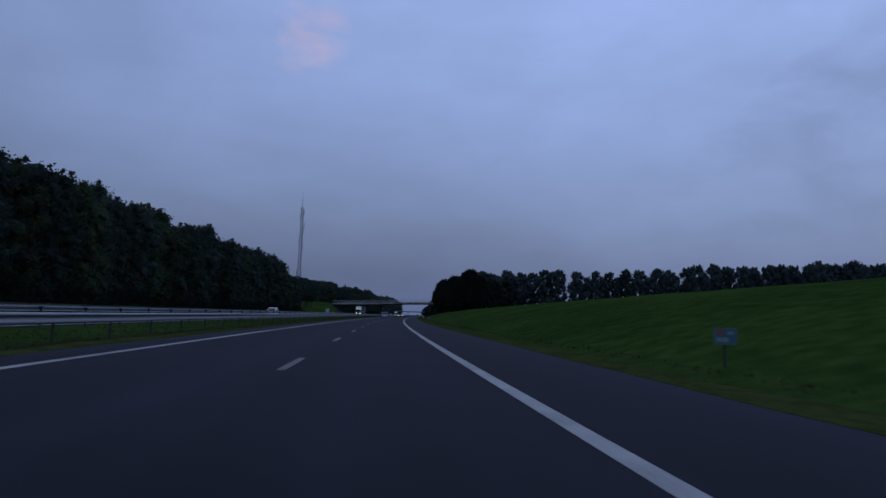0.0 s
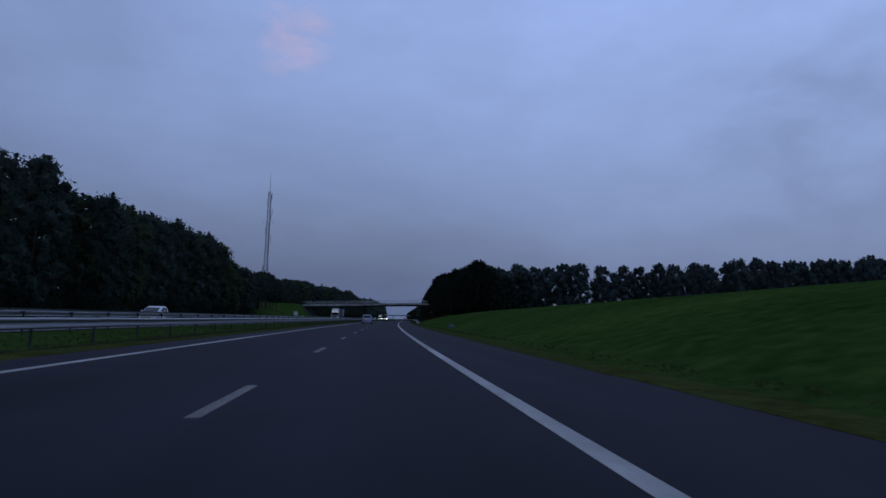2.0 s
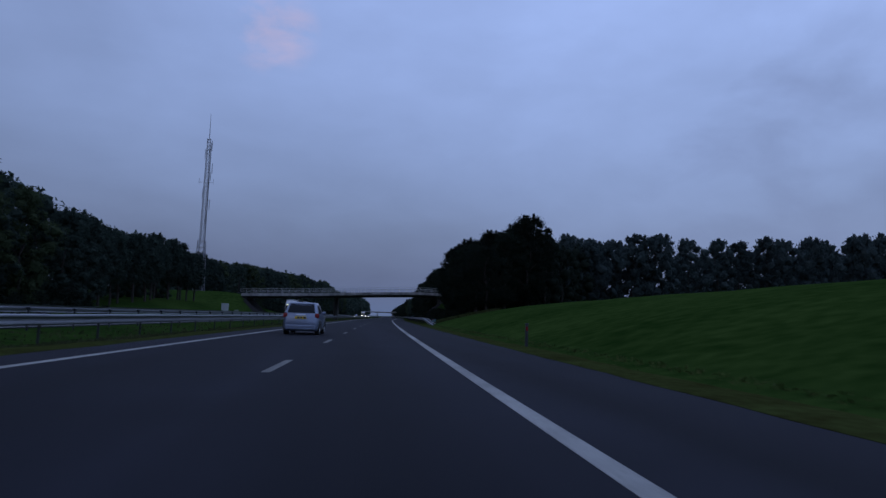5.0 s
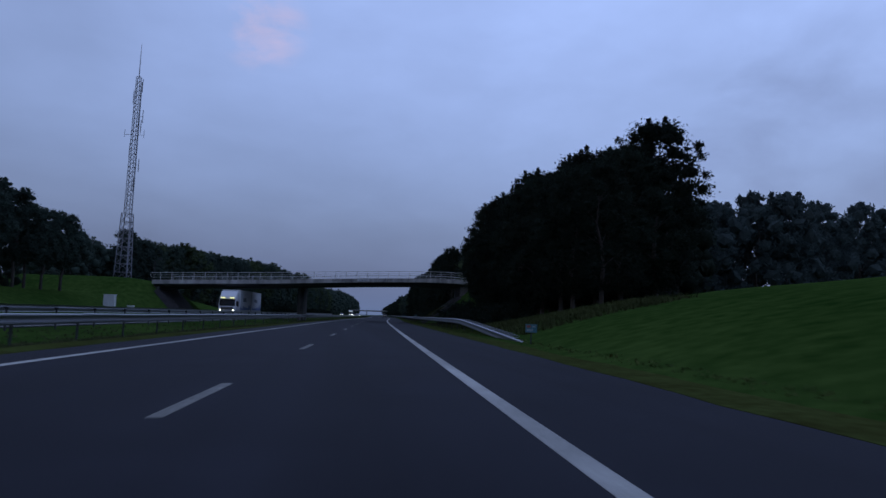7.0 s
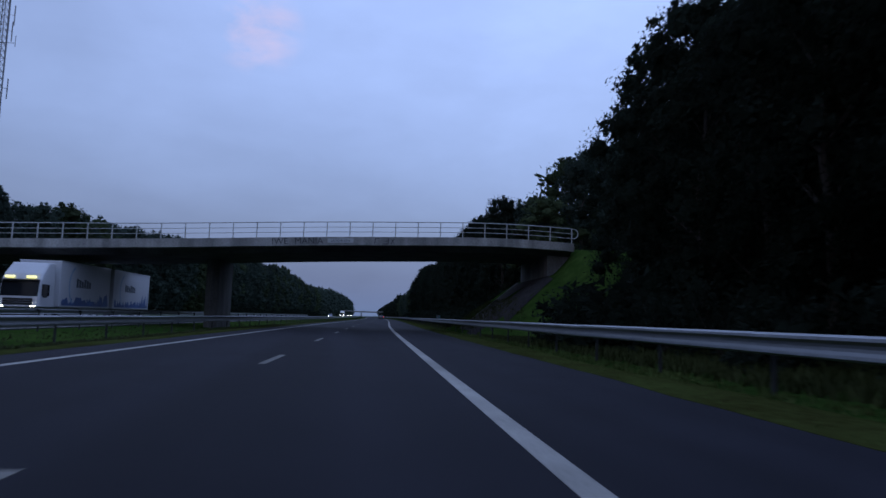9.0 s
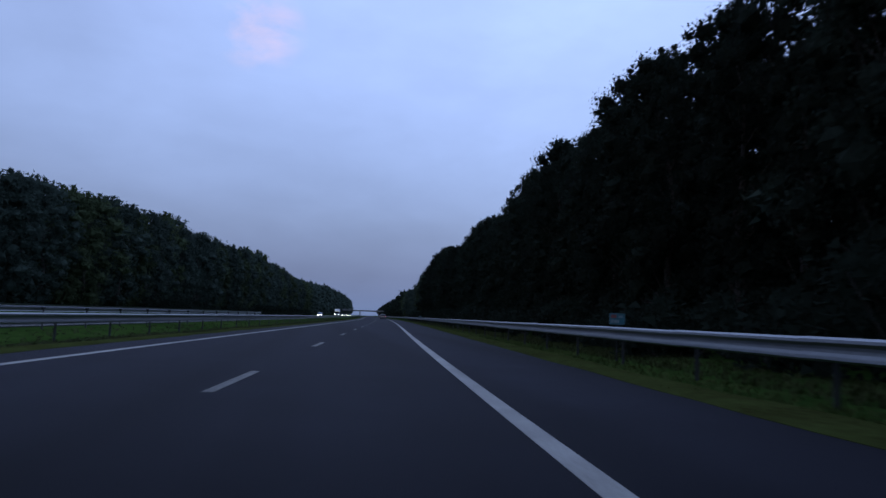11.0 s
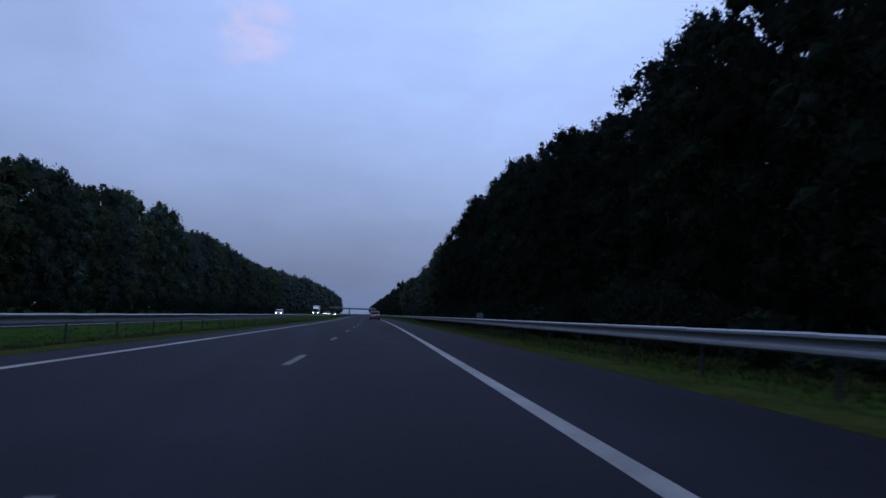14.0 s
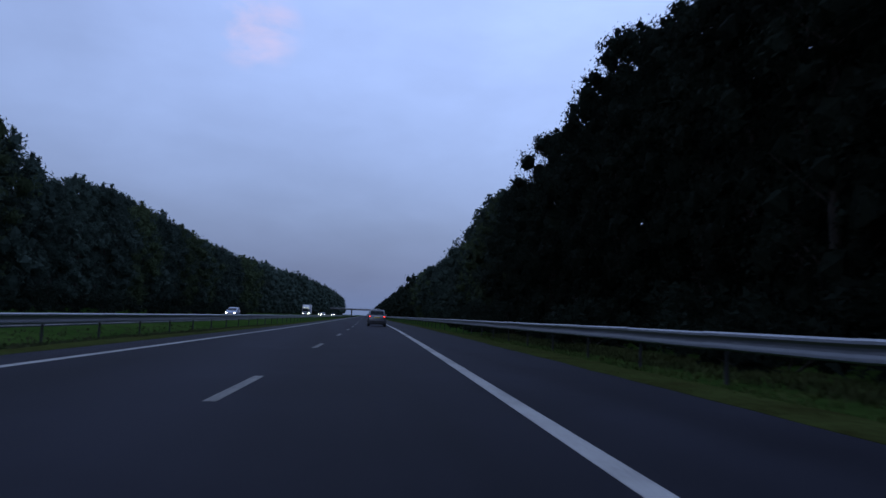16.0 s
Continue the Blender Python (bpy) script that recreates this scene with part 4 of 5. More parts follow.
def car(name, m, label, rows, colour, lamps_front=False, lamps_rear=False, belt=0.92, roof=1.45, wheel_y=(-1.3, 1.3), wheel_r=0.32, rear_glass=(0.98, 1.38), roof_rails=False, tail="side", group=""):
    root = thing(name, m, label, "car", group)
    sh = Shell(rows)
    w = max(r[1] for r in rows)
    y0, y1 = min(r[2] for r in rows), max(r[3] for r in rows)
    part("body", sh.mesh(), colour, root, smooth=True)
    g0, g1 = rear_glass
    part("rear_window", patch(lambda a, b: sh.end(g0 + (g1 - g0) * b, (a * 2 - 1) * sh.row(g0 + (g1 - g0) * b)[1] * 0.80, False, 0.012), 8, 4), GLASS, root, "dark tinted rear window", smooth=True)
    gz0, gz1 = belt + 0.06, roof - 0.10
    part("windscreen", patch(lambda a, b: sh.end(gz0 + (gz1 - gz0) * b, (1 - a * 2) * sh.row(gz0 + (gz1 - gz0) * b)[1] * 0.84, True, 0.012), 8, 4), GLASS, root, "dark windscreen", smooth=True)
    mid = (y0 + y1) / 2
    for sgn in (1, -1):
        for a0, a1 in ((0.10, 0.46), (0.50, 0.86)):
            def fn(a, b, a0=a0, a1=a1, sgn=sgn):
                z = gz0 + (gz1 - gz0) * b
                r = sh.row(z)
                ya, yb = r[2] + 0.25, r[3] - 0.2
                t = a if sgn > 0 else 1 - a
                return sh.side(z, ya + (yb - ya) * (a0 + (a1 - a0) * t), sgn, 0.010)
            part("side_window", patch(fn, 4, 3), GLASS, root, smooth=True)
        bm = bmesh.new()
        box(bm, sgn * w * 0.98 - 0.10, sgn * w * 0.98 + 0.10, 0.62, 0.76, belt + 0.02, belt + 0.17, bevel=0.04)
        part("mirror", bm, colour, root)
        # lower sill and door gap shadow lines
        bm = boxm(sgn * w - 0.03, sgn * w + 0.008, wheel_y[0] + 0.4, wheel_y[1] - 0.4, 0.24, 0.34, bevel=0.01)
        part("sill", bm, BLACK_PLASTIC, root)
        for yy in wheel_y:
            bm = bmesh.new()
            for i in range(12):
                a, b = math.pi * i / 12, math.pi * (i + 1) / 12
                rr = wheel_r + 0.055
                tube(bm, (sgn * (w - 0.02), yy + rr * math.cos(a), wheel_r + rr * math.sin(a)), (sgn * (w - 0.02), yy + rr * math.cos(b), wheel_r + rr * math.sin(b)), 0.045, n=6, caps=False)
            part("wheel_arch", bm, BLACK_PLASTIC, root, "dark wheel arch")
            wheel(root, sgn * (w - 0.12), yy, wheel_r, 0.22)
        # lamps
        zl = belt - 0.06
        if tail == "side":
            c = sh.end(zl, sgn * w * 0.80, False, 0.0)
            tl = part("tail_light", lens((c.x, c.y, zl), 0.30, 0.17, 0.05, False), RED_LENS, root, "dark red tail light")
            if lamps_rear:
                part("lit_lamp", lens((c.x - sgn * 0.03, c.y - 0.045, zl + 0.01), 0.10, 0.08, 0.02, False), RED_LIT, tl, "glowing red lamp")
        else:
            c = sh.end(zl + 0.02, sgn * w * 0.86, False, 0.0)
            part("tail_light", lens((c.x, c.y, zl + 0.02), 0.20, 0.22, 0.05, False), RED_LENS, root, "dark red tail light")
        c = sh.end(0.66, sgn * w * 0.72, True, 0.0)
        hl = part("headlight", lens((c.x, c.y - 0.02, 0.66), 0.34, 0.17, 0.06, True), CLEAR_LENS, root)
        if lamps_front:
            part("lit_lamp", lens((c.x, c.y + 0.04, 0.66), 0.19, 0.15, 0.03, True), HEADLAMP, hl, "glowing headlamp")
        if roof_rails:
            bm = bmesh.new()
            zt = roof + 0.02
            xr = sgn * (sh.row(roof - 0.02)[1] - 0.06)
            pts = [(xr, -1.35, zt - 0.06), (xr, -1.25, zt + 0.03), (xr, 0.3, zt + 0.05), (xr, 0.45, zt - 0.04)]
            for a, b in zip(pts, pts[1:]):
                tube(bm, a, b, 0.022, n=6)
            part("roof_rail", bm, BLACK_PLASTIC, root, "dark roof rail")
    rb = sh.end(0.42, 0, False).y
    part("rear_bumper", boxm(-w * 0.82, w * 0.82, rb - 0.035, rb + 0.10, 0.24, 0.56 if roof_rails else 0.46, bevel=0.04), BLACK_PLASTIC if roof_rails else colour, root)
    fb = sh.end(0.42, 0, True).y
    part("grille", boxm(-w * 0.5, w * 0.5, fb - 0.06, fb + 0.012, 0.34, 0.50, bevel=0.03), BLACK_PLASTIC, root)
    pz = 0.84 if roof_rails else 0.80
    plate(root, sh.end(pz, 0, False).y - 0.02, pz)
    plate(root, sh.end(0.46, 0, True).y + 0.045, 0.46, rear=False)
    bm = bmesh.new()
    e = sh.end(pz + 0.14, 0, False).y
    tube(bm, (-0.22, e - 0.012, pz + 0.12), (0.22, e - 0.012, pz + 0.12), 0.02, n=6)
    part("tailgate_trim", bm, CHROME, root, "chrome trim bar")
    bm = bmesh.new()
    e1 = sh.end(g0 + 0.04, 0, False, 0.03)
    e2 = sh.end(g0 + 0.06, 0.42, False, 0.03)
    tube(bm, e1, e2, 0.012, n=5)
    part("rear_wiper", bm, BLACK_PLASTIC, root)
    zs = roof - 0.04
    r = sh.row(zs)
    part("roof_spoiler", boxm(-r[1] * 0.84, r[1] * 0.84, r[2] - 0.06, r[2] + 0.16, zs - 0.03, zs + 0.025, bevel=0.02), colour, root)
    bm = bmesh.new()
    tube(bm, (0, r[2] + 0.25, roof), (0, r[2] + 0.12, roof + 0.14), 0.008, 0.004, n=5)
    part("aerial", bm, BLACK_PLASTIC, root)
    return root


SUV_ROWS = [(0.20, 0.80, -2.02, 2.00, 0.16, 0.10), (0.34, 0.87, -2.12, 2.10, 0.18, 0.12), (0.55, 0.885, -2.14, 2.13, 0.20, 0.14), (0.72, 0.885, -2.13, 2.08, 0.20, 0.16),
            (0.88, 0.87, -2.10, 1.75, 0.18, 0.16), (0.97, 0.85, -2.06, 1.10, 0.17, 0.14), (1.04, 0.82, -2.01, 0.95, 0.16, 0.12), (1.28, 0.765, -1.88, 0.50, 0.13, 0.10), (1.48, 0.70, -1.72, 0.16, 0.13, 0.10), (1.56, 0.65, -1.62, -0.05, 0.15, 0.10)]
HATCH_ROWS = [(0.18, 0.76, -1.86, 1.86, 0.16, 0.10), (0.32, 0.83, -1.95, 1.96, 0.18, 0.12), (0.55, 0.848, -1.97, 1.97, 0.20, 0.14), (0.74, 0.848, -1.95, 1.85, 0.20, 0.16),
              (0.86, 0.835, -1.92, 1.45, 0.18, 0.16), (0.94, 0.82, -1.89, 1.20, 0.17, 0.14), (1.02, 0.80, -1.84, 1.02, 0.16, 0.12), (1.25, 0.74, -1.70, 0.50, 0.13, 0.10), (1.43, 0.68, -1.54, 0.05, 0.13, 0.10), (1.51, 0.63, -1.42, -0.15, 0.15, 0.10)]

car("suv", stand(487.5, -1.4, 0), "silver-grey compact sport utility car with glowing red tail lights", SUV_ROWS, SILVER_GREY, lamps_rear=True, belt=0.97, roof=1.53, rear_glass=(1.08, 1.42), roof_rails=True, wheel_y=(-1.28, 1.36), wheel_r=0.34)
car("hatchback", stand(165, -5.3, 0), "light silver-blue small hatchback car on the inner lane", HATCH_ROWS, SILVER_BLUE, belt=0.94, roof=1.49, rear_glass=(1.02, 1.38), tail="high", wheel_y=(-1.18, 1.28), wheel_r=0.31)
GRP = "oncoming traffic with headlights on"
for s, u, c, rows_, lb in ((115, -22.9, WHITE_PAINT, HATCH_ROWS, "pale oncoming hatchback car with headlights on"), (528, -22.9, SILVER_BLUE, HATCH_ROWS, "pale oncoming car with bright headlights"),
                           (690, -19.4, DARK_PAINT, SUV_ROWS, "dark oncoming car with bright headlights"), (725, -22.9, SILVER_GREY, HATCH_ROWS, "grey oncoming car with bright headlights"), (770, -19.4, DARK_PAINT, HATCH_ROWS, "dark oncoming hatchback with bright headlights")):
    car("oncoming_car", stand(s, u, -0.02, 180), lb, rows_, c, lamps_front=True, belt=0.94, roof=1.49, rear_glass=(1.02, 1.38), tail="high", wheel_y=(-1.2, 1.3), wheel_r=0.32, group=GRP)


BLUE_ART = material("blue_print", (0.03, 0.08, 0.22), 0.5, spread=0.4, scale=1.2, fine=6)
PALE_ART = material("pale_blue_print", (0.22, 0.33, 0.45), 0.5, spread=0.2)
DARK_ART = material("dark_print", (0.03, 0.045, 0.06), 0.5, spread=0.2)


def truck(name, m, label, trailer=True, art=True):
    """A cab-over lorry; y points ahead, the origin is under the front bumper."""
    root = thing(name, m, label, "truck", GRP)
    cab = Shell([(0.35, 1.16, -2.1, -0.02, 0.14, 0.06), (0.9, 1.24, -2.1, 0.0, 0.16, 0.08), (1.5, 1.24, -2.1, -0.01, 0.18, 0.08), (2.6, 1.21, -2.1, -0.16, 0.18, 0.08), (3.0, 1.18, -2.1, -0.32, 0.2, 0.1), (3.72, 1.12, -2.1, -1.05, 0.2, 0.1)])
    c = part("cab", cab.mesh(), WHITE_PAINT, root, "white cab with a high roof", smooth=True)
    part("windscreen", patch(lambda a, b: cab.end(1.62 + 0.92 * b, (1 - 2 * a) * 1.08, True, 0.014), 8, 4), GLASS, c, smooth=True)
    for sgn in (1, -1):
        def fn(a, b, sgn=sgn):
            t = a if sgn > 0 else 1 - a
            return cab.side(1.65 + 0.72 * b, -1.15 + 0.85 * t, sgn, 0.012)
        part("side_window", patch(fn, 4, 3), GLASS, c)
        part("mirror", boxm(sgn * 1.42 - 0.12, sgn * 1.42 + 0.12, -0.32, -0.20, 1.55, 2.3, bevel=0.04), BLACK_PLASTIC, c)
        hl = part("headlight", lens((sgn * 0.92, 0.0, 0.95), 0.42, 0.24, 0.06, True), CLEAR_LENS, c)
        part("lit_lamp", lens((sgn * 0.92, 0.06, 0.95), 0.26, 0.20, 0.03, True), HEADLAMP, hl, "glowing headlamp")
        bm = boxm(sgn * 0.62 - 0.27, sgn * 0.62 + 0.27, -0.22, -0.07, 2.72, 2.86, bevel=0.04)
        part("marker_board", bm, MARKER, c, "glowing yellowish marker panel")
    for z in (1.16, 1.30, 1.44):
        part("grille_slat", boxm(-0.85, 0.85, -0.03, 0.035, z - 0.06, z + 0.06, bevel=0.02), BLACK_PLASTIC, c)
    part("sun_visor", boxm(-1.1, 1.1, -0.2, 0.06, 2.56, 2.64, bevel=0.02), BLACK_PLASTIC, c)
    part("bumper", boxm(-1.2, 1.2, -0.3, 0.03, 0.30, 0.78, bevel=0.08), BLACK_PLASTIC, c)

    def load(y0, y1, nm):
        b = part(nm, boxm(-1.27, 1.27, y0, y1, 1.05, 3.98, bevel=0.03), WHITE_PAINT, root, "white box body with blue printed shapes")
        for zz in (1.02, 3.96):
            bm = bmesh.new()
            for sgn in (1, -1):
                box(bm, sgn * 1.275 - 0.02, sgn * 1.275 + 0.02, y0, y1, zz - 0.04, zz + 0.05)
            part("edge_trim", bm, ALLOY, b)
        part("chassis", boxm(-0.5, 0.5, y0 + 0.2, y1 - 0.2, 0.6, 1.02), BLACK_PLASTIC, root)
        if art:
            rd = random.Random(int(-y0))
            for sgn in (1, -1):
                bm = bmesh.new()
                y, x = y0 + 0.15, sgn * 1.274
                low, up = bm.verts.new((x, y, 1.12)), bm.verts.new((x, y, 1.2))
                while y < y1 - 0.5:
                    d = (y - y0) / (y1 - y0)
                    ww = rd.uniform(0.10, 0.26)
                    y += ww
                    top = 1.2 + rd.uniform(0.02, 0.6) * (2.2 if d < 0.22 else 0.9)
                    nl, nu = bm.verts.new((x, y, 1.12)), bm.verts.new((x, y, top))
                    bm.faces.new((low, nl, nu, up))
                    low, up = nl, nu
                part("printed_skyline", bm, BLUE_ART, b, "blue skyline print")
                yl = y1 - 2.6
                for i in range(6):
                    part("printed_bar", boxm(sgn * 1.272 - 0.004, sgn * 1.272 + 0.004, yl - 0.38 * i, yl - 0.38 * i + 0.3, 2.35, 2.95 - 0.08 * (i % 3)), DARK_ART, b, "dark printed bar")
                bm = bmesh.new()
                for i in range(14):
                    a0, a1 = math.pi * (0.62 + 0.72 * i / 14), math.pi * (0.62 + 0.72 * (i + 1) / 14)
                    p = [(yl + 0.2 - r * math.cos(a), 2.45 + 1.15 * r * math.sin(a)) for a, r in ((a0, 1.2), (a1, 1.2), (a1, 1.05), (a0, 1.05))]
                    bm.faces.new([bm.verts.new((sgn * 1.275, yy, zz)) for yy, zz in p])
                part("printed_arc", bm, PALE_ART, b, "pale blue curved stripe")
    if trailer:
        load(-10.2, -2.35, "box_body")
        load(-18.7, -10.9, "trailer")
        axles = (-1.4, -6.6, -8.0, -12.6, -16.0, -17.3)
        part("drawbar", boxm(-0.15, 0.15, -11.2, -9.9, 0.55, 0.75), BLACK_PLASTIC, root)
    else:
        load(-9.5, -2.35, "box_body")
        axles = (-1.4, -7.4)
    for y in axles:
        for sgn in (1, -1):
            wheel(root, sgn * 1.08, y, 0.5, 0.34)
    for sgn in (1, -1):
        part("side_guard", boxm(sgn * 1.2 - 0.03, sgn * 1.2 + 0.03, -6.0, -2.6, 0.5, 0.9, bevel=0.02), ALLOY, root)
    return root


truck("truck", stand(279.6, -22.75, -0.02, 180), "white oncoming lorry with trailer, blue prints and headlights on")
truck("box_truck", stand(650, -22.8, -0.02, 180), "white oncoming box lorry with bright headlights", trailer=False, art=False)


# ---- signs and small roadside things ----
SIGN_BLUE = material("sign_blue_green", (0.012, 0.085, 0.105), 0.5, spread=0.12)
SIGN_RED = material("sign_red", (0.17, 0.035, 0.028), 0.5, spread=0.15)
SIGN_RIM = material("sign_rim", (0.05, 0.11, 0.13), 0.5, spread=0.1)
SIGN_BARS = material("sign_bars", (0.16, 0.19, 0.20), 0.5, spread=0.1)
SIGN_WHITE = material("sign_white", (0.36, 0.37, 0.37), 0.45, spread=0.05)
POST_BLACK = material("post_black", (0.02, 0.02, 0.022), 0.6, spread=0.2)
CABINET = material("cabinet_grey", (0.46, 0.47, 0.46), 0.6, spread=0.08, scale=2)


def distance_sign(s, u, z=0.0):
    root = thing("distance_sign", stand(s, u, height(s, u) + z, 0, 0.83), "small blue-green distance sign with a red field on a post", "road sign", "distance signs along the shoulder")
    part("post", tubem((0, 0.03, -0.4 - z * 1.3), (0, 0.03, 0.78), 0.03, n=8), POST_STEEL, root)
    p = part("panel", boxm(-0.27, 0.27, -0.012, 0.012, 0.52, 0.90, bevel=0.01), SIGN_BLUE, root, "blue-green panel with a paler rim")
    bm = bmesh.new()
    for a in ((-0.27, 0.27, 0.885, 0.905), (-0.27, 0.27, 0.515, 0.535), (-0.275, -0.255, 0.52, 0.90), (0.255, 0.275, 0.52, 0.90)):
        box(bm, a[0], a[1], -0.018, 0.010, a[2], a[3])
    part("rim", bm, SIGN_RIM, p)
    part("red_field", boxm(-0.22, -0.03, -0.017, -0.010, 0.74, 0.85, bevel=0.004), SIGN_RED, p)
    bm = bmesh.new()
    for i in range(4):
        box(bm, -0.21 + i * 0.075, -0.155 + i * 0.075, -0.018, -0.010, 0.57, 0.68)
    for i in range(2):
        box(bm, 0.06 + i * 0.08, 0.11 + i * 0.08, -0.018, -0.010, 0.75, 0.83)
    part("bars", bm, SIGN_BARS, p, "pale grey bars")


for s, u in ((12.3, 4.9), (110.0, 4.2), (210.1, 4.55), (309.4, 5.3), (413.2, 4.9)):
    distance_sign(s, u, 0.62 if s > 300 else 0.02)


def marker_post(s, u):
    root = thing("marker_post", stand(s, u, height(s, u)), "slim black plastic marker post in the verge", "marker post", "marker posts along the verge")
    part("shaft", boxm(-0.055, 0.055, -0.04, 0.04, -0.3, 0.92, bevel=0.02), POST_BLACK, root)
    part("reflector", boxm(-0.035, 0.035, -0.047, -0.038, 0.66, 0.82, bevel=0.006), RED_LENS, root)
    part("cap", boxm(-0.06, 0.06, -0.045, 0.045, 0.90, 0.95, bevel=0.015), POST_BLACK, root)


for s in (3.5, 52.0, 157.0):
    marker_post(s, 4.05)


def roadside_cabinet(s, u, w, h):
    root = thing("roadside_cabinet", stand(s, u, height(s, u) - 0.05), "light grey metal traffic control cabinet on the grass slope", "cabinet", "cabinets by the oncoming carriageway")
    part("body", boxm(-w / 2, w / 2, -0.3, 0.3, 0.08, h, bevel=0.02), CABINET, root)
    part("roof", boxm(-w / 2 - 0.04, w / 2 + 0.04, -0.35, 0.35, h, h + 0.06, bevel=0.02), CABINET, root)
    part("plinth", boxm(-w / 2 + 0.03, w / 2 - 0.03, -0.27, 0.27, -0.2, 0.09), CONCRETE, root)
    for i in (0, 1):
        part("door", boxm(-w / 2 + 0.04 + i * w / 2, w / 2 * i - 0.03, -0.316, -0.29, 0.14, h - 0.05, bevel=0.006), CABINET, root)


roadside_cabinet(268.5, -34.2, 1.3, 1.5)
roadside_cabinet(270.0, -32.2, 0.7, 0.8)


def street_lamp(s, u, h, turn):
    root = thing("street_lamp", stand(s, u, height(s, u), turn), "slim grey steel street lamp on the overpass road", "street lamp", "street lamps of the side road")
    bm = bmesh.new()
    tube(bm, (0, 0, -0.4), (0, 0, h), 0.09, 0.05, n=8)
    part("pole", bm, POST_STEEL, root)
    bm = bmesh.new()
    pts = [(0, 0, h - 0.05)] + [(-0.9 * math.sin(a), 0, h + 0.35 * (1 - math.cos(a))) for a in (0.4, 0.8, 1.2, 1.57)]
    for a, b in zip(pts, pts[1:]):
        tube(bm, a, b, 0.035, n=6)
    part("arm", bm, POST_STEEL, root)
    part("lamp_head", boxm(-1.45, -0.85, -0.11, 0.11, h + 0.30, h + 0.42, bevel=0.04), POST_STEEL, root, "unlit lamp head")


street_lamp(295.0, 21.5, 12.4, -30)
street_lamp(290.0, -36.6, 3.0, 150)


# writing on the near edge beam of the overpass
SPRAY = material("black_spray", (0.035, 0.035, 0.04), 0.8, spread=0.5, scale=6, fine=40)


def writing(name, text, u, z, size, mat, out, label, parent=None, lift=0.0):
    cu = bpy.data.curves.new(name, "FONT")
    cu.body, cu.size, cu.extrude, cu.align_x, cu.align_y = text, size, 0.004, "CENTER", "CENTER"
    tmp = bpy.data.objects.new(name, cu)
    scene.collection.objects.link(tmp)
    bpy.context.view_layer.update()
    mesh = bpy.data.meshes.new_from_object(tmp)
    bpy.data.objects.remove(tmp)
    bpy.data.curves.remove(cu)
    mesh.materials.clear()
    ob = link(name, mesh, mat, parent)
    p = at(face_s(u, -out), u, z)
    a, b = at(face_s(u - 1), u - 1), at(face_s(u + 1), u + 1)
    yaw = math.atan2(b.y - a.y, b.x - a.x)
    tilt = math.atan2(deck_top(u + 1) - deck_top(u - 1), 2.0)
    ob.matrix_world = Matrix.Translation(p) @ Matrix.Rotation(yaw, 4, "Z") @ Matrix.Rotation(-tilt, 4, "Y") @ Matrix.Rotation(math.pi / 2, 4, "X")
    if label:
        tagged(ob, label, "lettering")
    return ob


def name_board(u):
    a, b = at(face_s(u - 1), u - 1), at(face_s(u + 1), u + 1)
    yaw = math.atan2(b.y - a.y, b.x - a.x)
    p = at(face_s(u, -0.006), u, deck_top(u) - 0.27)
    tilt = math.atan2(deck_top(u + 1) - deck_top(u - 1), 2.0)
    root = thing("name_board", Matrix.Translation(p) @ Matrix.Rotation(yaw, 4, "Z") @ Matrix.Rotation(-tilt, 4, "Y"), "pale name board fixed to the bridge's concrete edge", "sign")
    part("panel", boxm(-0.88, 0.88, -0.02, 0.01, -0.15, 0.15, bevel=0.008), SIGN_WHITE, root)
    t = writing("lettering", "LAAGHALEN", u, deck_top(u) - 0.27, 0.23, DARK_ART, 0.03, "")
    w = t.matrix_world.copy()
    t.parent = root
    t.matrix_parent_inverse = root.matrix_world.inverted()
    t.matrix_world = w


name_board(-3.9)
writing("graffiti", "IWE", -8.0, deck_top(-8.0) - 0.29, 0.62, SPRAY, 0.012, "three black sprayed letters on the concrete edge")
writing("graffiti", "MANIA", -6.05, deck_top(-6.05) - 0.28, 0.62, SPRAY, 0.012, "black sprayed graffiti letters on the concrete edge")


def sprayed_marks(u0, marks, label):
    """Unreadable sprayed strokes: (offset, bottom, top, lean, width)."""
    bm = bmesh.new()
    for o, z0, z1, lean, w in marks:
        pts = []
        for du, z in ((o, z0), (o + w, z0), (o + lean + w, z1), (o + lean, z1)):
            u = u0 + du
            pts.append(bm.verts.new(at(face_s(u, -0.012), u, deck_top(u) - 0.56 + z)))
        bm.faces.new(pts)
    ob = part("sprayed_marks", bm, SPRAY, None)
    tagged(ob, label, "graffiti")


sprayed_marks(-1.6, ((0.0, 0.1, 0.48, 0.08, 0.05), (0.08, 0.44, 0.48, 0.0, 0.3), (0.62, 0.05, 0.09, 0.0, 0.36), (0.95, 0.06, 0.44, 0.02, 0.06), (0.66, 0.24, 0.28, 0.0, 0.3), (1.15, 0.08, 0.42, 0.2, 0.05), (1.35, 0.1, 0.4, -0.18, 0.05)), "faded sprayed strokes on the concrete edge")


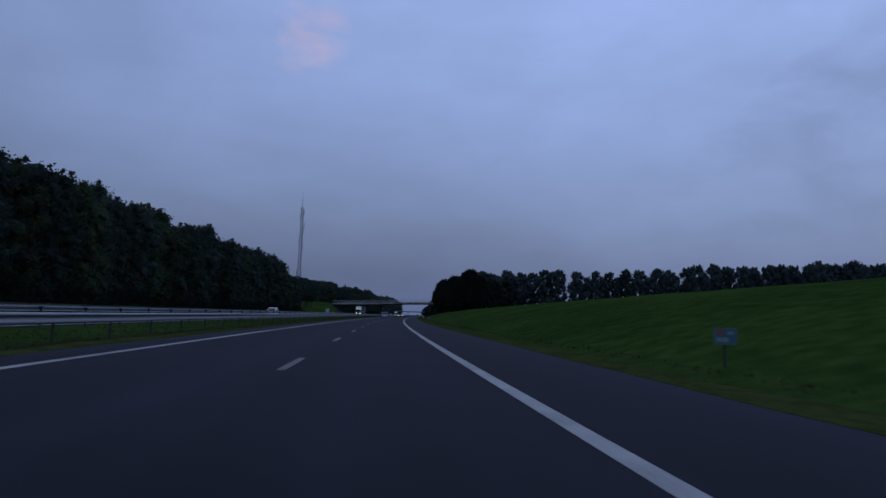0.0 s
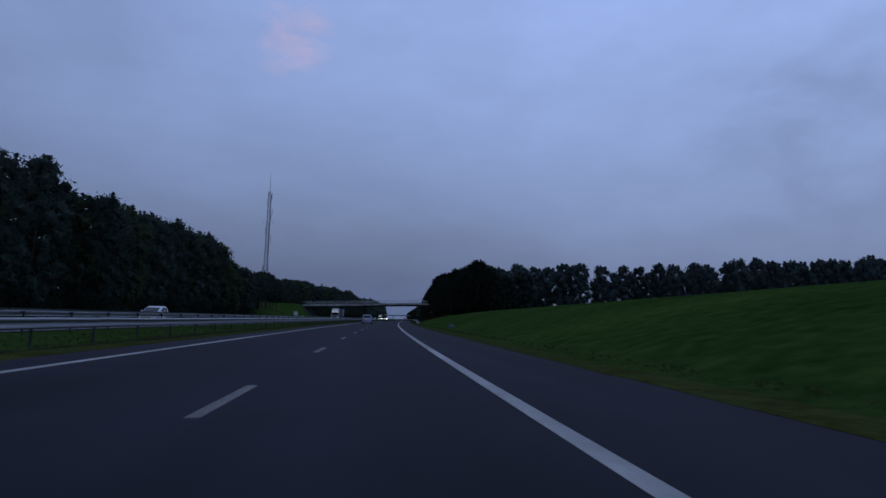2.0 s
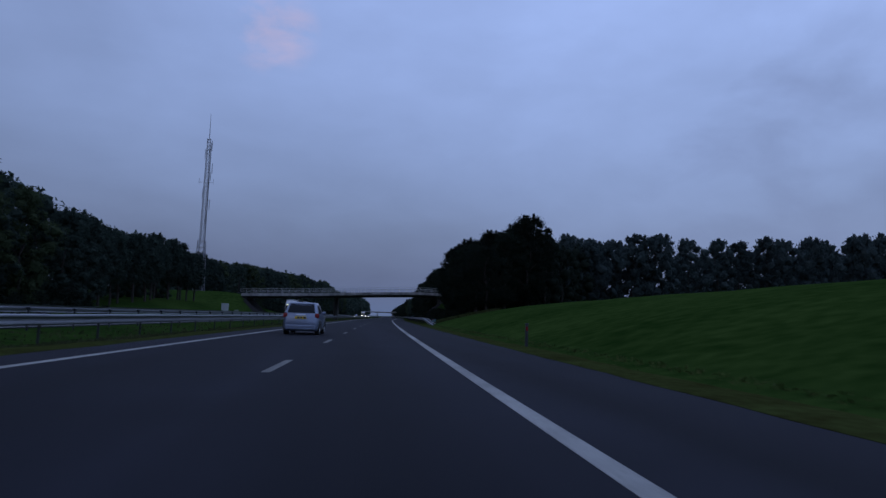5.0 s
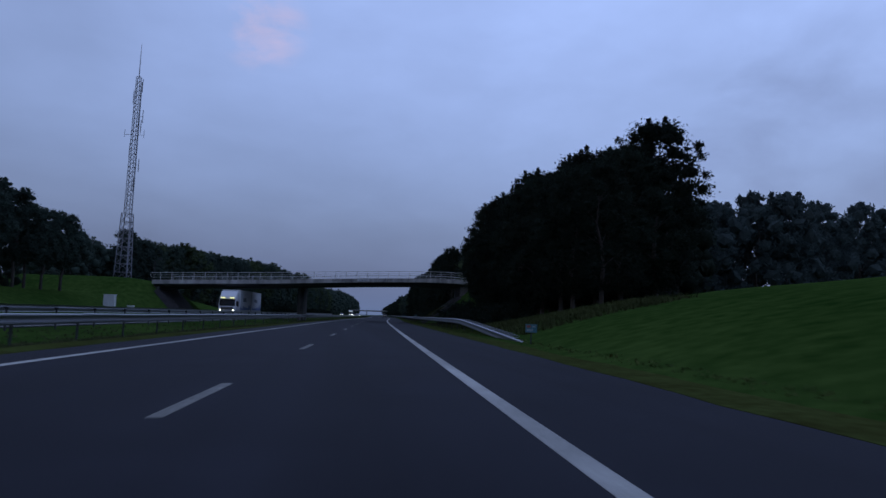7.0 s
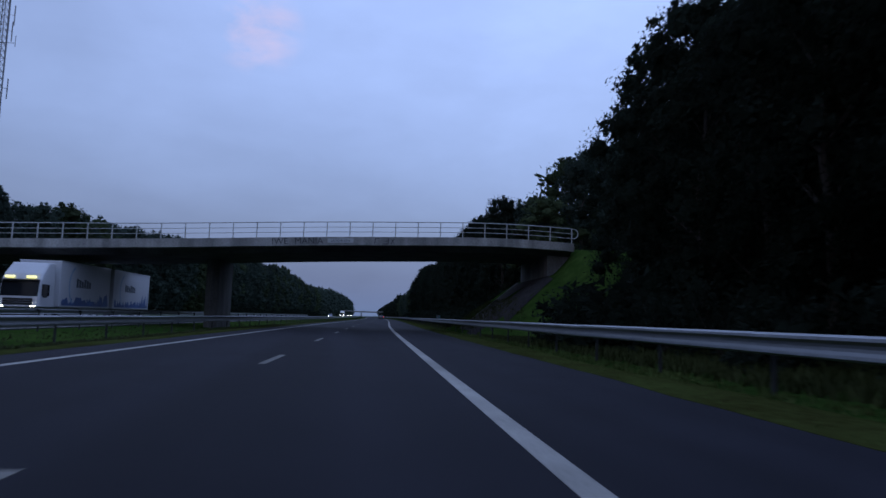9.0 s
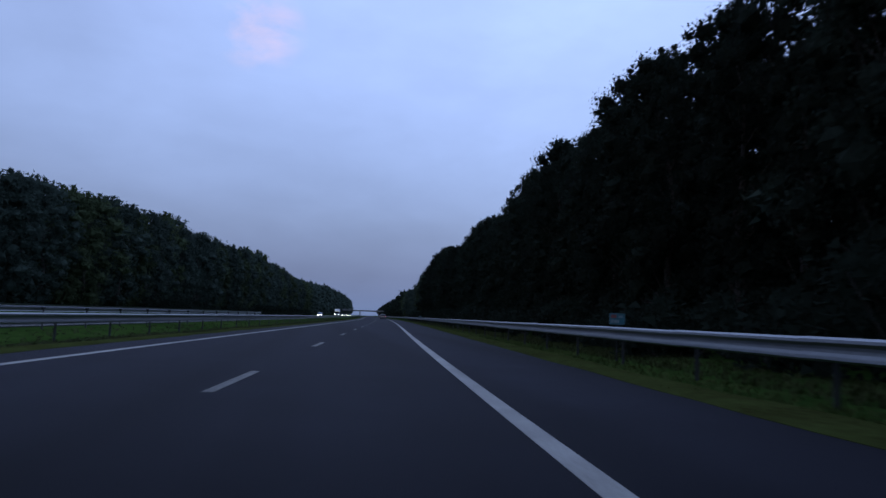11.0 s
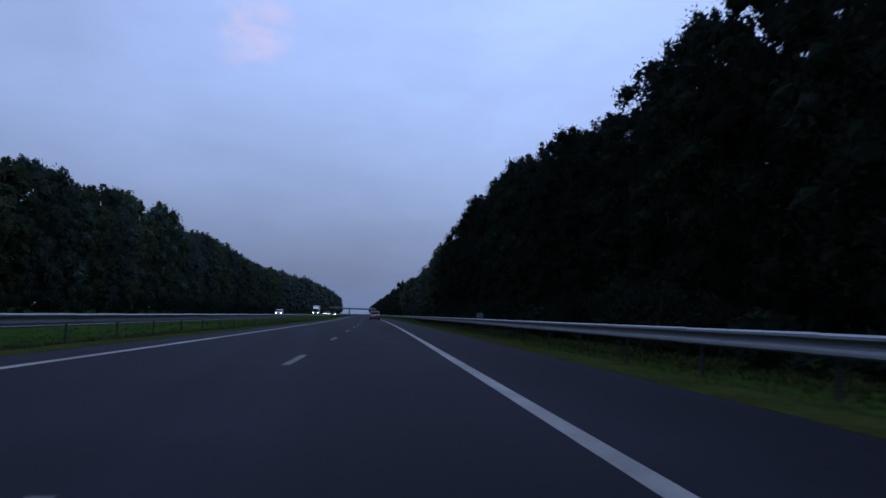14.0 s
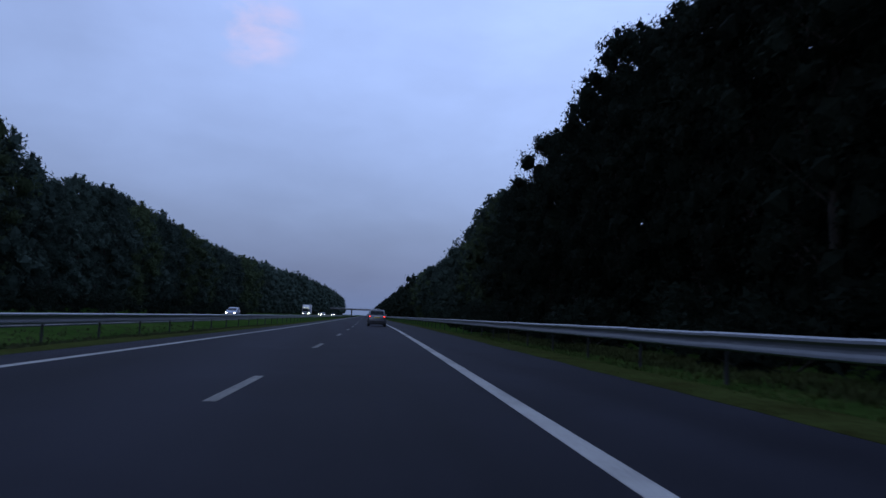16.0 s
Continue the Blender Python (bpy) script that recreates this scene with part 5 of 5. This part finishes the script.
# ---- far overpass ----
def far_overpass(s0):
    root = thing("far_overpass", stand(s0, -7.0, 0), "distant concrete overpass across the motorway between the woods", "bridge")
    part("deck", boxm(-42, 34, 0, 9, 5.3, 6.3, bevel=0.05), CONCRETE_SHADED, root)
    part("edge_beam", boxm(-42, 34, -0.3, 0.2, 5.9, 6.6, bevel=0.03), CONCRETE, root)
    for x in (-8.0, 12.5, -28.0):
        part("pier", boxm(x - 0.5, x + 0.5, 1.5, 7.5, -0.5, 5.35, bevel=0.05), CONCRETE_SHADED, root)
    bm = bmesh.new()
    for z in (7.0, 7.5):
        box(bm, -42, 34, -0.1, -0.04, z - 0.04, z + 0.04)
    for i in range(39):
        box(bm, -42 + i * 2, -41.94 + i * 2, -0.1, -0.04, 6.6, 7.5)
    part("railing", bm, RAIL_PAINT, root)


far_overpass(1010)


# ---- grass of the verges ----
def tufts(name, strips, count, seed, label, blades):
    rg = np.random.RandomState(seed)
    V, F = [], []
    per = count // len(strips)
    for s0, s1, u0, u1, hgt in strips:
        for _ in range(per):
            s, u = rg.uniform(s0, s1), rg.uniform(u0, u1)
            base = at(s, u, height(s, u) - 0.02)
            h = hgt * rg.uniform(0.5, 1.3)
            for k in range(3):
                a = rg.uniform(0, 6.28)
                dx, dy = math.cos(a), math.sin(a)
                w, ln = 0.015 + 0.02 * rg.rand(), h * rg.uniform(0.2, 0.7)
                ox, oy = rg.uniform(-0.1, 0.1), rg.uniform(-0.1, 0.1)
                i = len(V)
                V.append((base.x + ox - dy * w, base.y + oy + dx * w, base.z))
                V.append((base.x + ox + dy * w, base.y + oy - dx * w, base.z))
                V.append((base.x + ox + dx * ln, base.y + oy + dy * ln, base.z + h))
                F.append((i, i + 1, i + 2))
    mesh = bpy.data.meshes.new(name)
    mesh.from_pydata(V, [], F)
    mesh.update()
    tagged(link(name, mesh, blades), label, "grass", kind="stuff")


tufts("verge_grass_right", [(0, 120, 3.05, 4.8, 0.08), (100, 230, 3.05, 4.8, 0.08), (220, 330, 3.05, 5.2, 0.10), (330, 470, 3.05, 5.4, 0.10)], 30000, 5, "rough green grass beside the hard shoulder", BLADES)
tufts("verge_grass_left", [(0, 200, -11.5, -9.1, 0.09), (200, 470, -11.5, -9.1, 0.10), (0, 470, -15.5, -11.5, 0.12), (0, 240, -11.4, -9.1, 0.09), (240, 480, -11.4, -9.1, 0.10)], 40000, 6, "rough olive grass on the median", BLADES_DRY)
tufts("rough_grass_right", [(214, 244, 5.3, 13.5, 0.28), (232, 272, 5.3, 12.0, 0.28), (272, 340, 5.4, 8.6, 0.15), (340, 405, 5.4, 8.6, 0.15), (405, 470, 5.4, 8.6, 0.15)], 36000, 8, "rough unmown grass and litter along the edge of the wood", ROUGH)
